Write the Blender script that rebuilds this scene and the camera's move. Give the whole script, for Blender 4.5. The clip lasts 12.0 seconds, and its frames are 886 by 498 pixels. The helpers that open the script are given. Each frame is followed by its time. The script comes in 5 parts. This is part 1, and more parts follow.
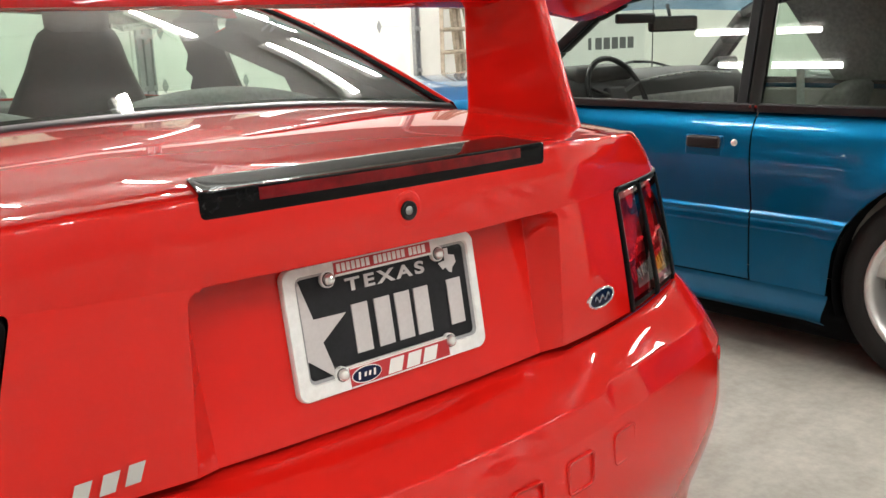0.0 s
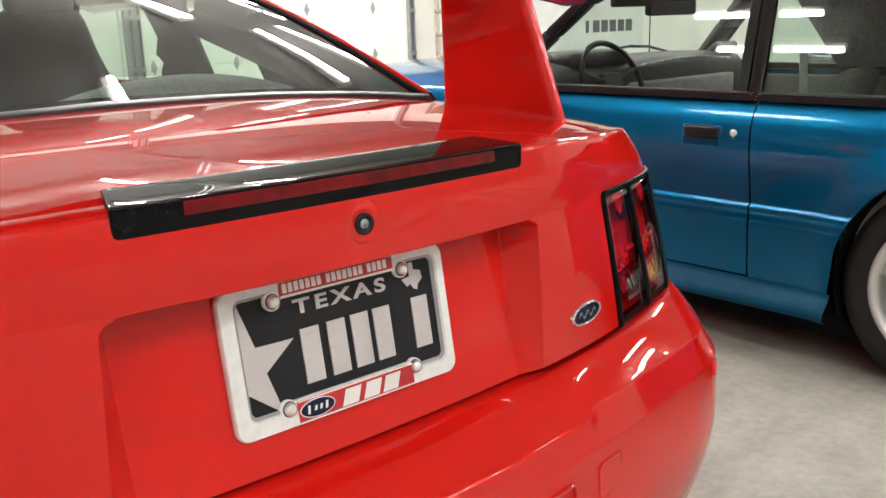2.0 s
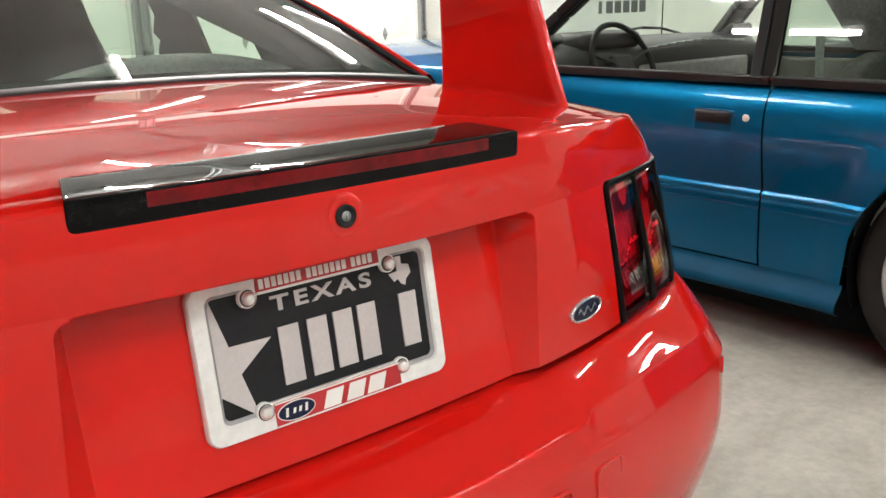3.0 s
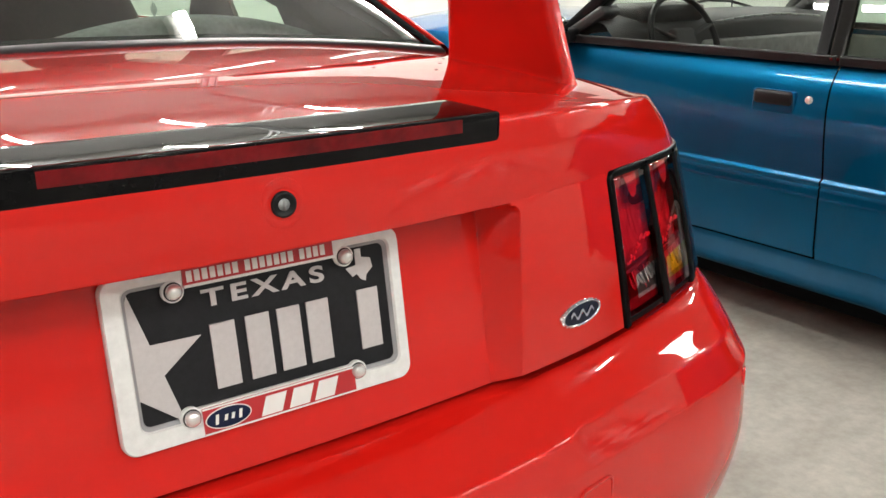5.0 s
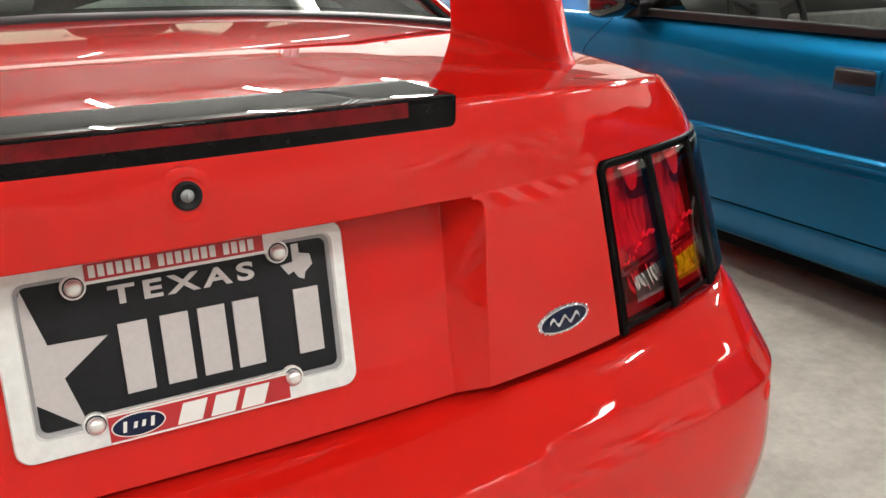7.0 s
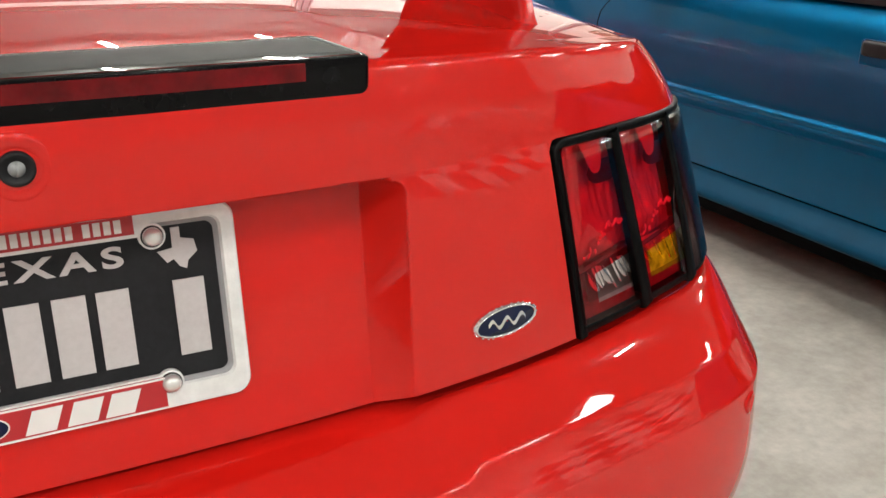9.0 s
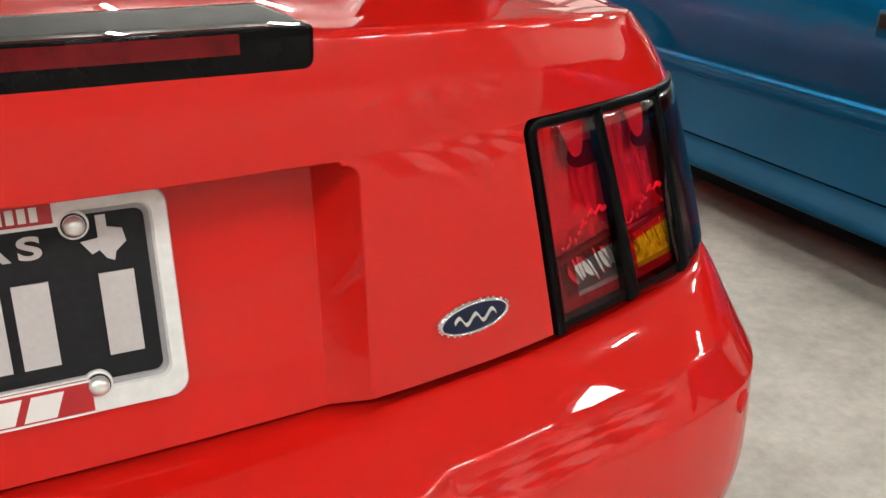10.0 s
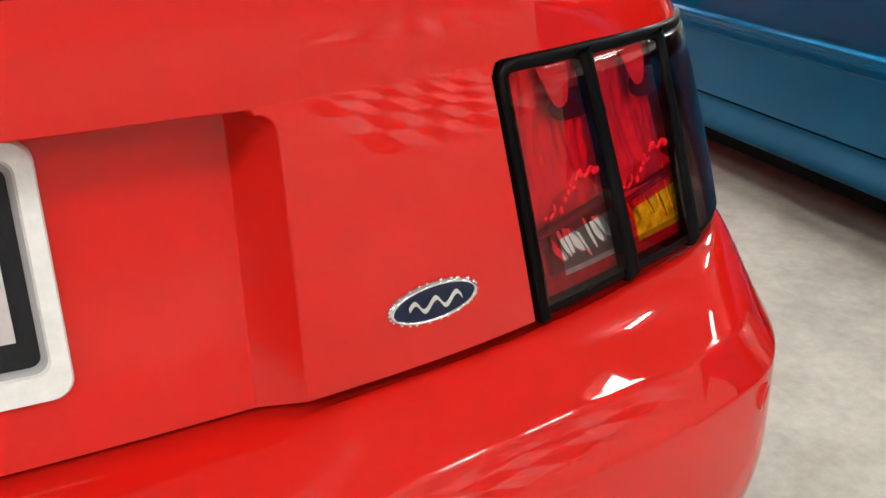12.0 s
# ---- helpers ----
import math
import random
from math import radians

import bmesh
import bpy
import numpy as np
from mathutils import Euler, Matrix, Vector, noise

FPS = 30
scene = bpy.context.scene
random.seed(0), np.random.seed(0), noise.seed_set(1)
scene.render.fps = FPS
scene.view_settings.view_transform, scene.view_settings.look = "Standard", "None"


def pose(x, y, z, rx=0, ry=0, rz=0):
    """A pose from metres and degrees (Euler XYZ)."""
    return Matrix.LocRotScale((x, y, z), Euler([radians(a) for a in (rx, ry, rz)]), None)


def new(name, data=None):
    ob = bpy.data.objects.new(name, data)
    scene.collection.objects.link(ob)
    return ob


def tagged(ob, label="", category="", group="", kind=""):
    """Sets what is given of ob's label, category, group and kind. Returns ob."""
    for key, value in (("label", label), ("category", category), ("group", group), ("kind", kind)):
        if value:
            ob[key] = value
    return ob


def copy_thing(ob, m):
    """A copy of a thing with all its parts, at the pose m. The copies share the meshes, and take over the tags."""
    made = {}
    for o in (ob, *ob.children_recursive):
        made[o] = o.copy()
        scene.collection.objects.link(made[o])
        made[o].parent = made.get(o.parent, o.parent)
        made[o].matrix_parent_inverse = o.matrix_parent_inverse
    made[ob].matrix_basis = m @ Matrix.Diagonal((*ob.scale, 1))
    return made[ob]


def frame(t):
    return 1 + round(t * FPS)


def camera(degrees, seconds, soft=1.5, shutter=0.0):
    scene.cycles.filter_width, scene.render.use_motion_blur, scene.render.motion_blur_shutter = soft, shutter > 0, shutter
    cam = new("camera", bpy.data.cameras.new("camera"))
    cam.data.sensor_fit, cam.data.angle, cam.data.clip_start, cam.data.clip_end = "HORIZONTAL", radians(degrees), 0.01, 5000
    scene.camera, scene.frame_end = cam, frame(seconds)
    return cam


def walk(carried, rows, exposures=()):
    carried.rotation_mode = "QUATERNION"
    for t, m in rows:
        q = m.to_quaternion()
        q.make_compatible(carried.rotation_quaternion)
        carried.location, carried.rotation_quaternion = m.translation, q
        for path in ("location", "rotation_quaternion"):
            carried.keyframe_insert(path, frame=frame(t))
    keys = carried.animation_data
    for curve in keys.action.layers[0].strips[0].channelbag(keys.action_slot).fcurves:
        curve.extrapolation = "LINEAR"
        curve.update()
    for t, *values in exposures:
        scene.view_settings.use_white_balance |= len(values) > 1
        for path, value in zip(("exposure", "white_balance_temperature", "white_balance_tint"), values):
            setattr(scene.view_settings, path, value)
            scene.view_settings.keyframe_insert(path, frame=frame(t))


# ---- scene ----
cam = camera(51.80, 12.0)
PATH = [
    (0, -0.6863, -0.9123, 1.1457, 76.898, 2.083, -41.154),
    (0.5, -0.6532, -0.8934, 1.1469, 76.795, 2.119, -41.266),
    (1, -0.6222, -0.8745, 1.1506, 76.618, 2.069, -41.312),
    (1.5, -0.5926, -0.8531, 1.1521, 76.280, 1.980, -41.349),
    (2, -0.5628, -0.8328, 1.1519, 75.781, 1.845, -41.257),
    (2.5, -0.5333, -0.8155, 1.1503, 75.246, 1.725, -40.956),
    (3, -0.5020, -0.7994, 1.1493, 74.615, 1.459, -40.467),
    (5, -0.3428, -0.7730, 1.1419, 72.748, 0.267, -35.710),
    (5.5, -0.2959, -0.7702, 1.1397, 72.368, 0.238, -34.156),
    (6, -0.2507, -0.7707, 1.1365, 72.069, 0.454, -32.569),
    (6.5, -0.2096, -0.7690, 1.1348, 71.651, 0.422, -31.144),
    (7, -0.1676, -0.7656, 1.1325, 71.221, 0.555, -29.543),
    (9, -0.0193, -0.6923, 1.1097, 68.964, -0.784, -27.386),
    (9.5, 0.0174, -0.6699, 1.1044, 68.099, -0.852, -26.925),
    (10, 0.0512, -0.6457, 1.1021, 66.942, -1.186, -26.469),
    (10.5, 0.0820, -0.6224, 1.0927, 66.241, -1.300, -26.199),
    (11, 0.1152, -0.5980, 1.0806, 65.611, -0.968, -25.827),
    (11.5, 0.1410, -0.5689, 1.0708, 64.639, -1.005, -25.267),
    (12, 0.1546, -0.5539, 1.0487, 65.059, -0.503, -25.145),
]
walk(cam, [(t, pose(x, y, z, rx, ry, rz)) for t, x, y, z, rx, ry, rz in PATH],
     [(0, 0.0), (7, 0.0), (10.5, 0.0), (11.2, 0.06), (12, 0.16)])

# ---- world and light ----
world = bpy.data.worlds.new("garage_world")
scene.world = world
world.use_nodes = True
world.node_tree.nodes["Background"].inputs[0].default_value = (0.9, 0.95, 1.0, 1)
world.node_tree.nodes["Background"].inputs[1].default_value = 0.02
TUBE_POWER = 240.0
scene.view_settings.exposure = 0.0


# ---- materials ----
def material(name):
    m = bpy.data.materials.new(name)
    m.use_nodes = True
    nt = m.node_tree
    return m, nt, nt.nodes["Principled BSDF"]


def put(node, **values):
    for key, value in values.items():
        node.inputs[key.replace("_", " ")].default_value = value


def noise_node(nt, scale, detail=4.0, rough=0.5, coord="Object", stretch=(1, 1, 1)):
    tc, mp, nz = nt.nodes.new("ShaderNodeTexCoord"), nt.nodes.new("ShaderNodeMapping"), nt.nodes.new("ShaderNodeTexNoise")
    mp.inputs["Scale"].default_value = stretch
    put(nz, Scale=scale, Detail=detail, Roughness=rough)
    nt.links.new(tc.outputs[coord], mp.inputs["Vector"])
    nt.links.new(mp.outputs["Vector"], nz.inputs["Vector"])
    return nz


def ramp(nt, source, stops):
    r = nt.nodes.new("ShaderNodeValToRGB")
    e = r.color_ramp.elements
    while len(e) < len(stops):
        e.new(0.5)
    for k, (at, col) in enumerate(stops):
        e[k].position = at
        e[k].color = (*col, 1) if len(col) == 3 else col
    nt.links.new(source, r.inputs["Fac"])
    return r


def bump(nt, bsdf, source, strength, distance=0.01):
    b = nt.nodes.new("ShaderNodeBump")
    put(b, Strength=strength, Distance=distance)
    nt.links.new(source, b.inputs["Height"])
    nt.links.new(b.outputs["Normal"], bsdf.inputs["Normal"])


def car_paint(name, dark, light, rough=0.32, flake=0.0):
    m, nt, b = material(name)
    nz = noise_node(nt, 3.0, 3)
    r = ramp(nt, nz.outputs["Fac"], [(0.3, dark), (0.75, light)])
    nt.links.new(r.outputs["Color"], b.inputs["Base Color"])
    put(b, Roughness=rough, Metallic=flake, Coat_Weight=1.0, Coat_Roughness=0.008)
    b.inputs["Specular IOR Level"].default_value = 0.08
    dust = noise_node(nt, 260, 2, 0.7)
    rr = ramp(nt, dust.outputs["Fac"], [(0.45, (rough,) * 3), (0.8, (rough + 0.14,) * 3)])
    nt.links.new(rr.outputs["Color"], b.inputs["Roughness"])
    peel = noise_node(nt, 9, 1)
    cb = nt.nodes.new("ShaderNodeBump")
    put(cb, Strength=0.02, Distance=0.0004)
    nt.links.new(peel.outputs["Fac"], cb.inputs["Height"])
    nt.links.new(cb.outputs["Normal"], b.inputs["Coat Normal"])
    return m


def simple(name, col, rough=0.5, metal=0.0, coat=0.0, var=0.12, scale=20, bumps=0.0, bscale=60, spec=0.5):
    m, nt, b = material(name)
    nz = noise_node(nt, scale, 5, 0.6)
    lo, hi = tuple(c * (1 - var) for c in col), tuple(min(1, c * (1 + var)) for c in col)
    r = ramp(nt, nz.outputs["Fac"], [(0.3, lo), (0.7, hi)])
    nt.links.new(r.outputs["Color"], b.inputs["Base Color"])
    put(b, Roughness=rough, Metallic=metal, Coat_Weight=coat, Coat_Roughness=0.05)
    b.inputs["Specular IOR Level"].default_value = spec
    if bumps:
        bz = noise_node(nt, bscale, 3)
        bump(nt, b, bz.outputs["Fac"], bumps, 0.003)
    return m


def glass(name, tint, ior=1.5, gloss=0.01):
    """Thin pane: tinted see-through with a Fresnel reflection."""
    m, nt, b = material(name)
    nt.nodes.remove(b)
    out = nt.nodes["Material Output"]
    tr, gl, mix, lw = (nt.nodes.new("ShaderNode" + n) for n in ("BsdfTransparent", "BsdfGlossy", "MixShader", "LayerWeight"))
    tr.inputs["Color"].default_value = (*tint, 1)
    put(gl, Roughness=gloss)
    gl.inputs["Color"].default_value = (1, 1, 1, 1)
    lw.inputs["Blend"].default_value = 0.5
    power, scale = nt.nodes.new("ShaderNodeMath"), nt.nodes.new("ShaderNodeMath")
    power.operation, scale.operation = "POWER", "MULTIPLY_ADD"
    power.inputs[1].default_value = 5.0
    f0 = ((ior - 1) / (ior + 1)) ** 2
    scale.inputs[1].default_value, scale.inputs[2].default_value = 1 - f0, f0
    nt.links.new(lw.outputs["Facing"], power.inputs[0])
    nt.links.new(power.outputs[0], scale.inputs[0])
    nt.links.new(scale.outputs[0], mix.inputs[0])
    nt.links.new(tr.outputs[0], mix.inputs[1])
    nt.links.new(gl.outputs[0], mix.inputs[2])
    nt.links.new(mix.outputs[0], out.inputs["Surface"])
    return m


def glow(name, col, strength):
    m, nt, b = material(name)
    put(b, Base_Color=(0.9, 0.9, 0.9, 1), Emission_Color=(*col, 1), Emission_Strength=strength)
    return m


RED = car_paint("red_paint", (0.55, 0.008, 0.005), (0.60, 0.011, 0.007), 0.45)
RED.node_tree.nodes["Principled BSDF"].inputs["Specular IOR Level"].default_value = 0.0
BLUE = car_paint("teal_blue_paint", (0.0007, 0.078, 0.176), (0.0010, 0.095, 0.212), 0.34, 0.74)
BLUE.node_tree.nodes["Principled BSDF"].inputs["Coat IOR"].default_value = 1.26
BLUE.node_tree.nodes["Principled BSDF"].inputs["Specular Tint"].default_value = (0.02, 0.35, 0.62, 1.0)
BLUE_MATTE = simple("matte_teal_lower_paint", (0.001, 0.048, 0.100), 0.5, coat=0.0, var=0.1, scale=9, bumps=0.04, bscale=200, spec=0.10)
COVER_BLACK = simple("black_cover_plastic", (0.005, 0.0045, 0.004), 0.03, coat=0.0, var=0.3, scale=60, spec=0.42)
BLACK_GLOSS = simple("black_gloss_plastic", (0.004, 0.004, 0.005), 0.03, coat=1.0, var=0.3, scale=60)
FRAME_BLACK = simple("lamp_frame_black", (0.0018, 0.0018, 0.002), 0.4, spec=0.08)
SEAL = simple("black_rubber_seal", (0.005, 0.005, 0.005), 0.8, spec=0.03)
MOULDING = simple("grey_black_moulding", (0.035, 0.034, 0.037), 0.35, var=0.1, scale=40, spec=0.3)
BLACK_FACE = simple("smoked_black_plastic", (0.003, 0.003, 0.0035), 0.12, var=0.2, scale=60, spec=0.12)
BLACK_SATIN = simple("black_satin_trim", (0.010, 0.010, 0.011), 0.42, bumps=0.05, bscale=300, spec=0.18)
RUBBER = simple("tyre_rubber", (0.012, 0.0115, 0.011), 0.75, bumps=0.2, bscale=140, spec=0.2)
VOID = simple("dark_cavity", (0.005, 0.005, 0.0055), 0.9, spec=0.05)
CHROME = simple("chrome", (0.85, 0.85, 0.87), 0.08, 1.0, var=0.03)
ALLOY = simple("silver_alloy", (0.62, 0.61, 0.60), 0.3, 0.6, coat=0.4, var=0.06)
LIP_GREY = simple("grey_bevel", (0.30, 0.30, 0.31), 0.4)
BOLT = simple("bright_nickel", (0.86, 0.86, 0.85), 0.16, 0.72, var=0.05)
FRAME_WHITE = simple("plate_frame_white_metal", (0.76, 0.77, 0.76), 0.42, 0.1, var=0.07, scale=90, bumps=0.12, bscale=500)
PLATE_BLACK = simple("plate_black_paint", (0.010, 0.010, 0.012), 0.55, var=0.2, scale=150, bumps=0.1, bscale=700, spec=0.2)
PLATE_GREY = simple("plate_reflective_grey", (0.50, 0.47, 0.47), 0.45, var=0.05, scale=200)
WHITE_PRINT = simple("white_print", (0.78, 0.77, 0.75), 0.4, var=0.04)
RED_PRINT = simple("red_print", (0.42, 0.015, 0.02), 0.4, var=0.06)
NAVY = simple("navy_enamel", (0.004, 0.008, 0.034), 0.12, coat=0.0, spec=0.35)
CLOTH = simple("charcoal_cloth", (0.075, 0.066, 0.058), 0.9, var=0.25, scale=120, bumps=0.4, bscale=400)
INTERIOR = simple("grey_brown_trim", (0.18, 0.168, 0.15), 0.6, var=0.25, scale=12, bumps=0.1, bscale=200)
CABIN_CLOTH = simple("grey_cabin_cloth", (0.21, 0.20, 0.19), 0.9, var=0.25, scale=60, bumps=0.4, bscale=400)
PALE_TRIM = simple("pale_grey_trim", (0.42, 0.42, 0.40), 0.6, var=0.2, scale=25, bumps=0.1, bscale=200)
DASH = simple("dark_grey_dash", (0.026, 0.025, 0.025), 0.6, bumps=0.15, bscale=300)
GREY_CLOTH = simple("grey_interior_cloth", (0.24, 0.24, 0.235), 0.9, var=0.2, scale=90)
WOOD = simple("weathered_wood", (0.30, 0.25, 0.19), 0.7, var=0.35, scale=14, bumps=0.3, bscale=40)
STEEL = simple("galvanised_steel", (0.36, 0.37, 0.38), 0.42, 0.7, var=0.15, scale=30)
WALL_WHITE = simple("white_painted_wall", (0.84, 0.84, 0.80), 0.6, var=0.05, scale=2.5, bumps=0.1, bscale=40)
WALL_GREY = simple("grey_block_wall", (0.34, 0.34, 0.33), 0.7, var=0.15, scale=3, bumps=0.2, bscale=30)
DOOR_WHITE = simple("white_door_skin", (0.86, 0.86, 0.82), 0.42, var=0.05, scale=3, bumps=0.12, bscale=120)
HEADER = simple("grey_insulation_facing", (0.12, 0.12, 0.115), 0.7, var=0.12, scale=3, bumps=0.2, bscale=20)
CEIL = simple("ceiling_board", (0.38, 0.375, 0.36), 0.8, var=0.08, scale=2)
BANNER = simple("banner_vinyl", (0.72, 0.74, 0.72), 0.5, var=0.05, scale=5)
BANNER_DARK = simple("banner_dark_print", (0.06, 0.065, 0.07), 0.5)
TINT = glass("tinted_car_glass", (0.45, 0.57, 0.49), 1.43)
CLEAR = glass("clear_car_glass", (0.86, 0.92, 0.88))
LENS_RED = glass("red_lens", (0.86, 0.014, 0.032), 1.46, 0.02)
GLINT = simple("white_glint", (0.95, 0.95, 0.95), 0.12, coat=1.0, var=0.02)
BOWL_FOOT = simple("dull_bowl_foot", (0.20, 0.18, 0.18), 0.5, var=0.3, scale=80)
AMBER_BOWL = simple("pale_amber_bowl", (0.62, 0.60, 0.56), 0.3, 0.4, var=0.5, scale=90)
RIB = simple("bright_rib", (0.90, 0.90, 0.90), 0.14, 0.85, var=0.05)
SOCKET = simple("dark_socket_plastic", (0.028, 0.020, 0.040), 0.5)
BOWL_DARK = simple("dull_grey_bowl", (0.10, 0.085, 0.080), 0.35, 0.5)
SHADE_BAND = glass("blue_shade_band", (0.30, 0.50, 0.78))
SHIELD = simple("pale_lamp_plastic", (0.48, 0.44, 0.43), 0.35)
# Dark purple tint stands in for the blue car's reflection and dim inside.
LENS_SIDE = glass("darkened_side_lens", (0.12, 0.006, 0.03), 1.30, 0.14)
LENS_CLEAR = glass("clear_lens", (0.9, 0.85, 0.85), 1.45, 0.03)
LENS_AMBER = glass("amber_lens", (1.0, 0.58, 0.015), 1.45, 0.03)
PANEL = glow("panel_diffuser", (1.0, 0.98, 0.93), 36.0)
TUBE = glow("tube_light", (1.0, 0.98, 0.93), TUBE_POWER)


def concrete():
    m, nt, b = material("worn_concrete")
    big = noise_node(nt, 0.9, 6, 0.62)
    fine = noise_node(nt, 28, 6, 0.7)
    a = ramp(nt, big.outputs["Fac"], [(0.25, (0.28, 0.267, 0.232)), (0.55, (0.41, 0.392, 0.348)), (0.8, (0.51, 0.492, 0.442))])
    c = ramp(nt, fine.outputs["Fac"], [(0.3, (0.86, 0.86, 0.86)), (0.6, (1, 1, 1)), (0.75, (1.05, 1.05, 1.05))])
    mx = nt.nodes.new("ShaderNodeMix")
    mx.data_type, mx.blend_type = "RGBA", "MULTIPLY"
    mx.inputs["Factor"].default_value = 1.0
    nt.links.new(a.outputs["Color"], mx.inputs["A"])
    nt.links.new(c.outputs["Color"], mx.inputs["B"])
    spots = noise_node(nt, 7, 5, 0.6)
    s = ramp(nt, spots.outputs["Fac"], [(0.34, (0.84, 0.83, 0.81)), (0.50, (0.97, 0.97, 0.97)), (0.64, (1.10, 1.10, 1.09))])
    mx2 = nt.nodes.new("ShaderNodeMix")
    mx2.data_type, mx2.blend_type = "RGBA", "MULTIPLY"
    mx2.inputs["Factor"].default_value = 0.8
    nt.links.new(mx.outputs["Result"], mx2.inputs["A"])
    nt.links.new(s.outputs["Color"], mx2.inputs["B"])
    nt.links.new(mx2.outputs["Result"], b.inputs["Base Color"])
    rr = ramp(nt, big.outputs["Fac"], [(0.3, (0.42,) * 3), (0.7, (0.62,) * 3)])
    nt.links.new(rr.outputs["Color"], b.inputs["Roughness"])
    bump(nt, b, fine.outputs["Fac"], 0.06, 0.004)
    return m


CONCRETE = concrete()


def reflector(name, col):
    """Faceted lamp bowl: bright metal broken into small facets."""
    m, nt, b = material(name)
    tc, mp, vo = nt.nodes.new("ShaderNodeTexCoord"), nt.nodes.new("ShaderNodeMapping"), nt.nodes.new("ShaderNodeTexVoronoi")
    mp.inputs["Scale"].default_value = (1, 1, 0.45)
    put(vo, Scale=85)
    nt.links.new(tc.outputs["Object"], mp.inputs["Vector"])
    nt.links.new(mp.outputs["Vector"], vo.inputs["Vector"])
    put(b, Base_Color=(*col, 1), Metallic=0.5, Roughness=0.2)
    bump(nt, b, vo.outputs["Distance"], 0.22, 0.010)
    return m


BOWL = reflector("faceted_silver_reflector", (0.80, 0.78, 0.78))


# ---- mesh helpers ----
def thing(name, label, category, group="", at=(0, 0, 0)):
    ob = new(name)
    ob.location = at
    ob.empty_display_size = 0.1
    return tagged(ob, label, category, group)


def finish(name, bm, mat, smooth=True):
    me = bpy.data.meshes.new(name)
    bmesh.ops.recalc_face_normals(bm, faces=bm.faces) if len(bm.faces) else None
    for f in bm.faces:
        f.smooth = smooth
    bm.to_mesh(me)
    bm.free()
    me.materials.append(mat)
    return me


def part(name, bm, mat, parent=None, label="", smooth=True):
    ob = new(name, finish(name, bm, mat, smooth))
    if parent:
        ob.parent = parent
        ob.matrix_parent_inverse = Matrix.Translation(-parent.location) if not parent.parent else Matrix()
    return tagged(ob, label)


def solid(name, bm, mat, label, category, group="", kind="", smooth=False):
    ob = new(name, finish(name, bm, mat, smooth))
    return tagged(ob, label, category, group, kind)


def box(bm, c, s, bevel=0.0, m=None, seg=2):
    """A box of size s round c, edges rounded by bevel, moved by m."""
    r = bmesh.ops.create_cube(bm, size=1.0, matrix=Matrix.Translation(c) @ Matrix.Diagonal((*s, 1)))
    vs = r["verts"]
    if bevel:
        es = list({e for v in vs for e in v.link_edges})
        g = bmesh.ops.bevel(bm, geom=es, offset=bevel, segments=seg, profile=0.5, affect="EDGES")
        vs = list({v for f in g["faces"] for v in f.verts} | {v for v in vs if v.is_valid})
    if m is not None:
        bmesh.ops.transform(bm, matrix=m, verts=[v for v in vs if v.is_valid])
    return bm


def tube(bm, a, b, r, n=12, r2=None, cap=True):
    a, b = Vector(a), Vector(b)
    d = b - a
    m = Matrix.Translation((a + b) / 2) @ d.to_track_quat("Z", "Y").to_matrix().to_4x4()
    bmesh.ops.create_cone(bm, cap_ends=cap, segments=n, radius1=r, radius2=r if r2 is None else r2, depth=d.length, matrix=m)
    return bm


def grid(bm, rows, close=False):
    """A sheet through rows of points."""
    vr = [[bm.verts.new(p) for p in row] for row in rows]
    for a, b in zip(vr, vr[1:]):
        for k in range(len(a) - 1 + (1 if close else 0)):
            q = (a[k], a[(k + 1) % len(a)], b[(k + 1) % len(a)], b[k])
            try:
                bm.faces.new(q)
            except ValueError:
                pass
    return bm


def thick(bm, t):
    """Gives an open sheet thickness, inwards."""
    bmesh.ops.recalc_face_normals(bm, faces=bm.faces)
    bmesh.ops.solidify(bm, geom=list(bm.faces), thickness=t)
    return bm


def lathe(bm, profile, axis_pose, n=32):
    """Turns (radius, along) pairs round the local z axis of axis_pose."""
    rows = []
    for r, h in profile:
        rows.append([axis_pose @ Vector((r * math.cos(a), r * math.sin(a), h)) for a in (2 * math.pi * k / n for k in range(n))])
    return grid(bm, rows, close=True)


def prism(bm, outline, depth, m):
    """A flat outline (x, z) given depth along local y and moved by m."""
    a = [bm.verts.new(m @ Vector((x, 0, z))) for x, z in outline]
    b = [bm.verts.new(m @ Vector((x, depth, z))) for x, z in outline]
    bm.faces.new(a)
    bm.faces.new(list(reversed(b)))
    for k in range(len(a)):
        j = (k + 1) % len(a)
        bm.faces.new((a[k], b[k], b[j], a[j]))
    return bm


def round_rect(w, h, r, n=5):
    pts = []
    for cx, cz, a0 in ((w / 2 - r, h / 2 - r, 0), (-w / 2 + r, h / 2 - r, 90), (-w / 2 + r, -h / 2 + r, 180), (w / 2 - r, -h / 2 + r, 270)):
        for k in range(n + 1):
            a = radians(a0 + 90 * k / n)
            pts.append((cx + r * math.cos(a), cz + r * math.sin(a)))
    return pts


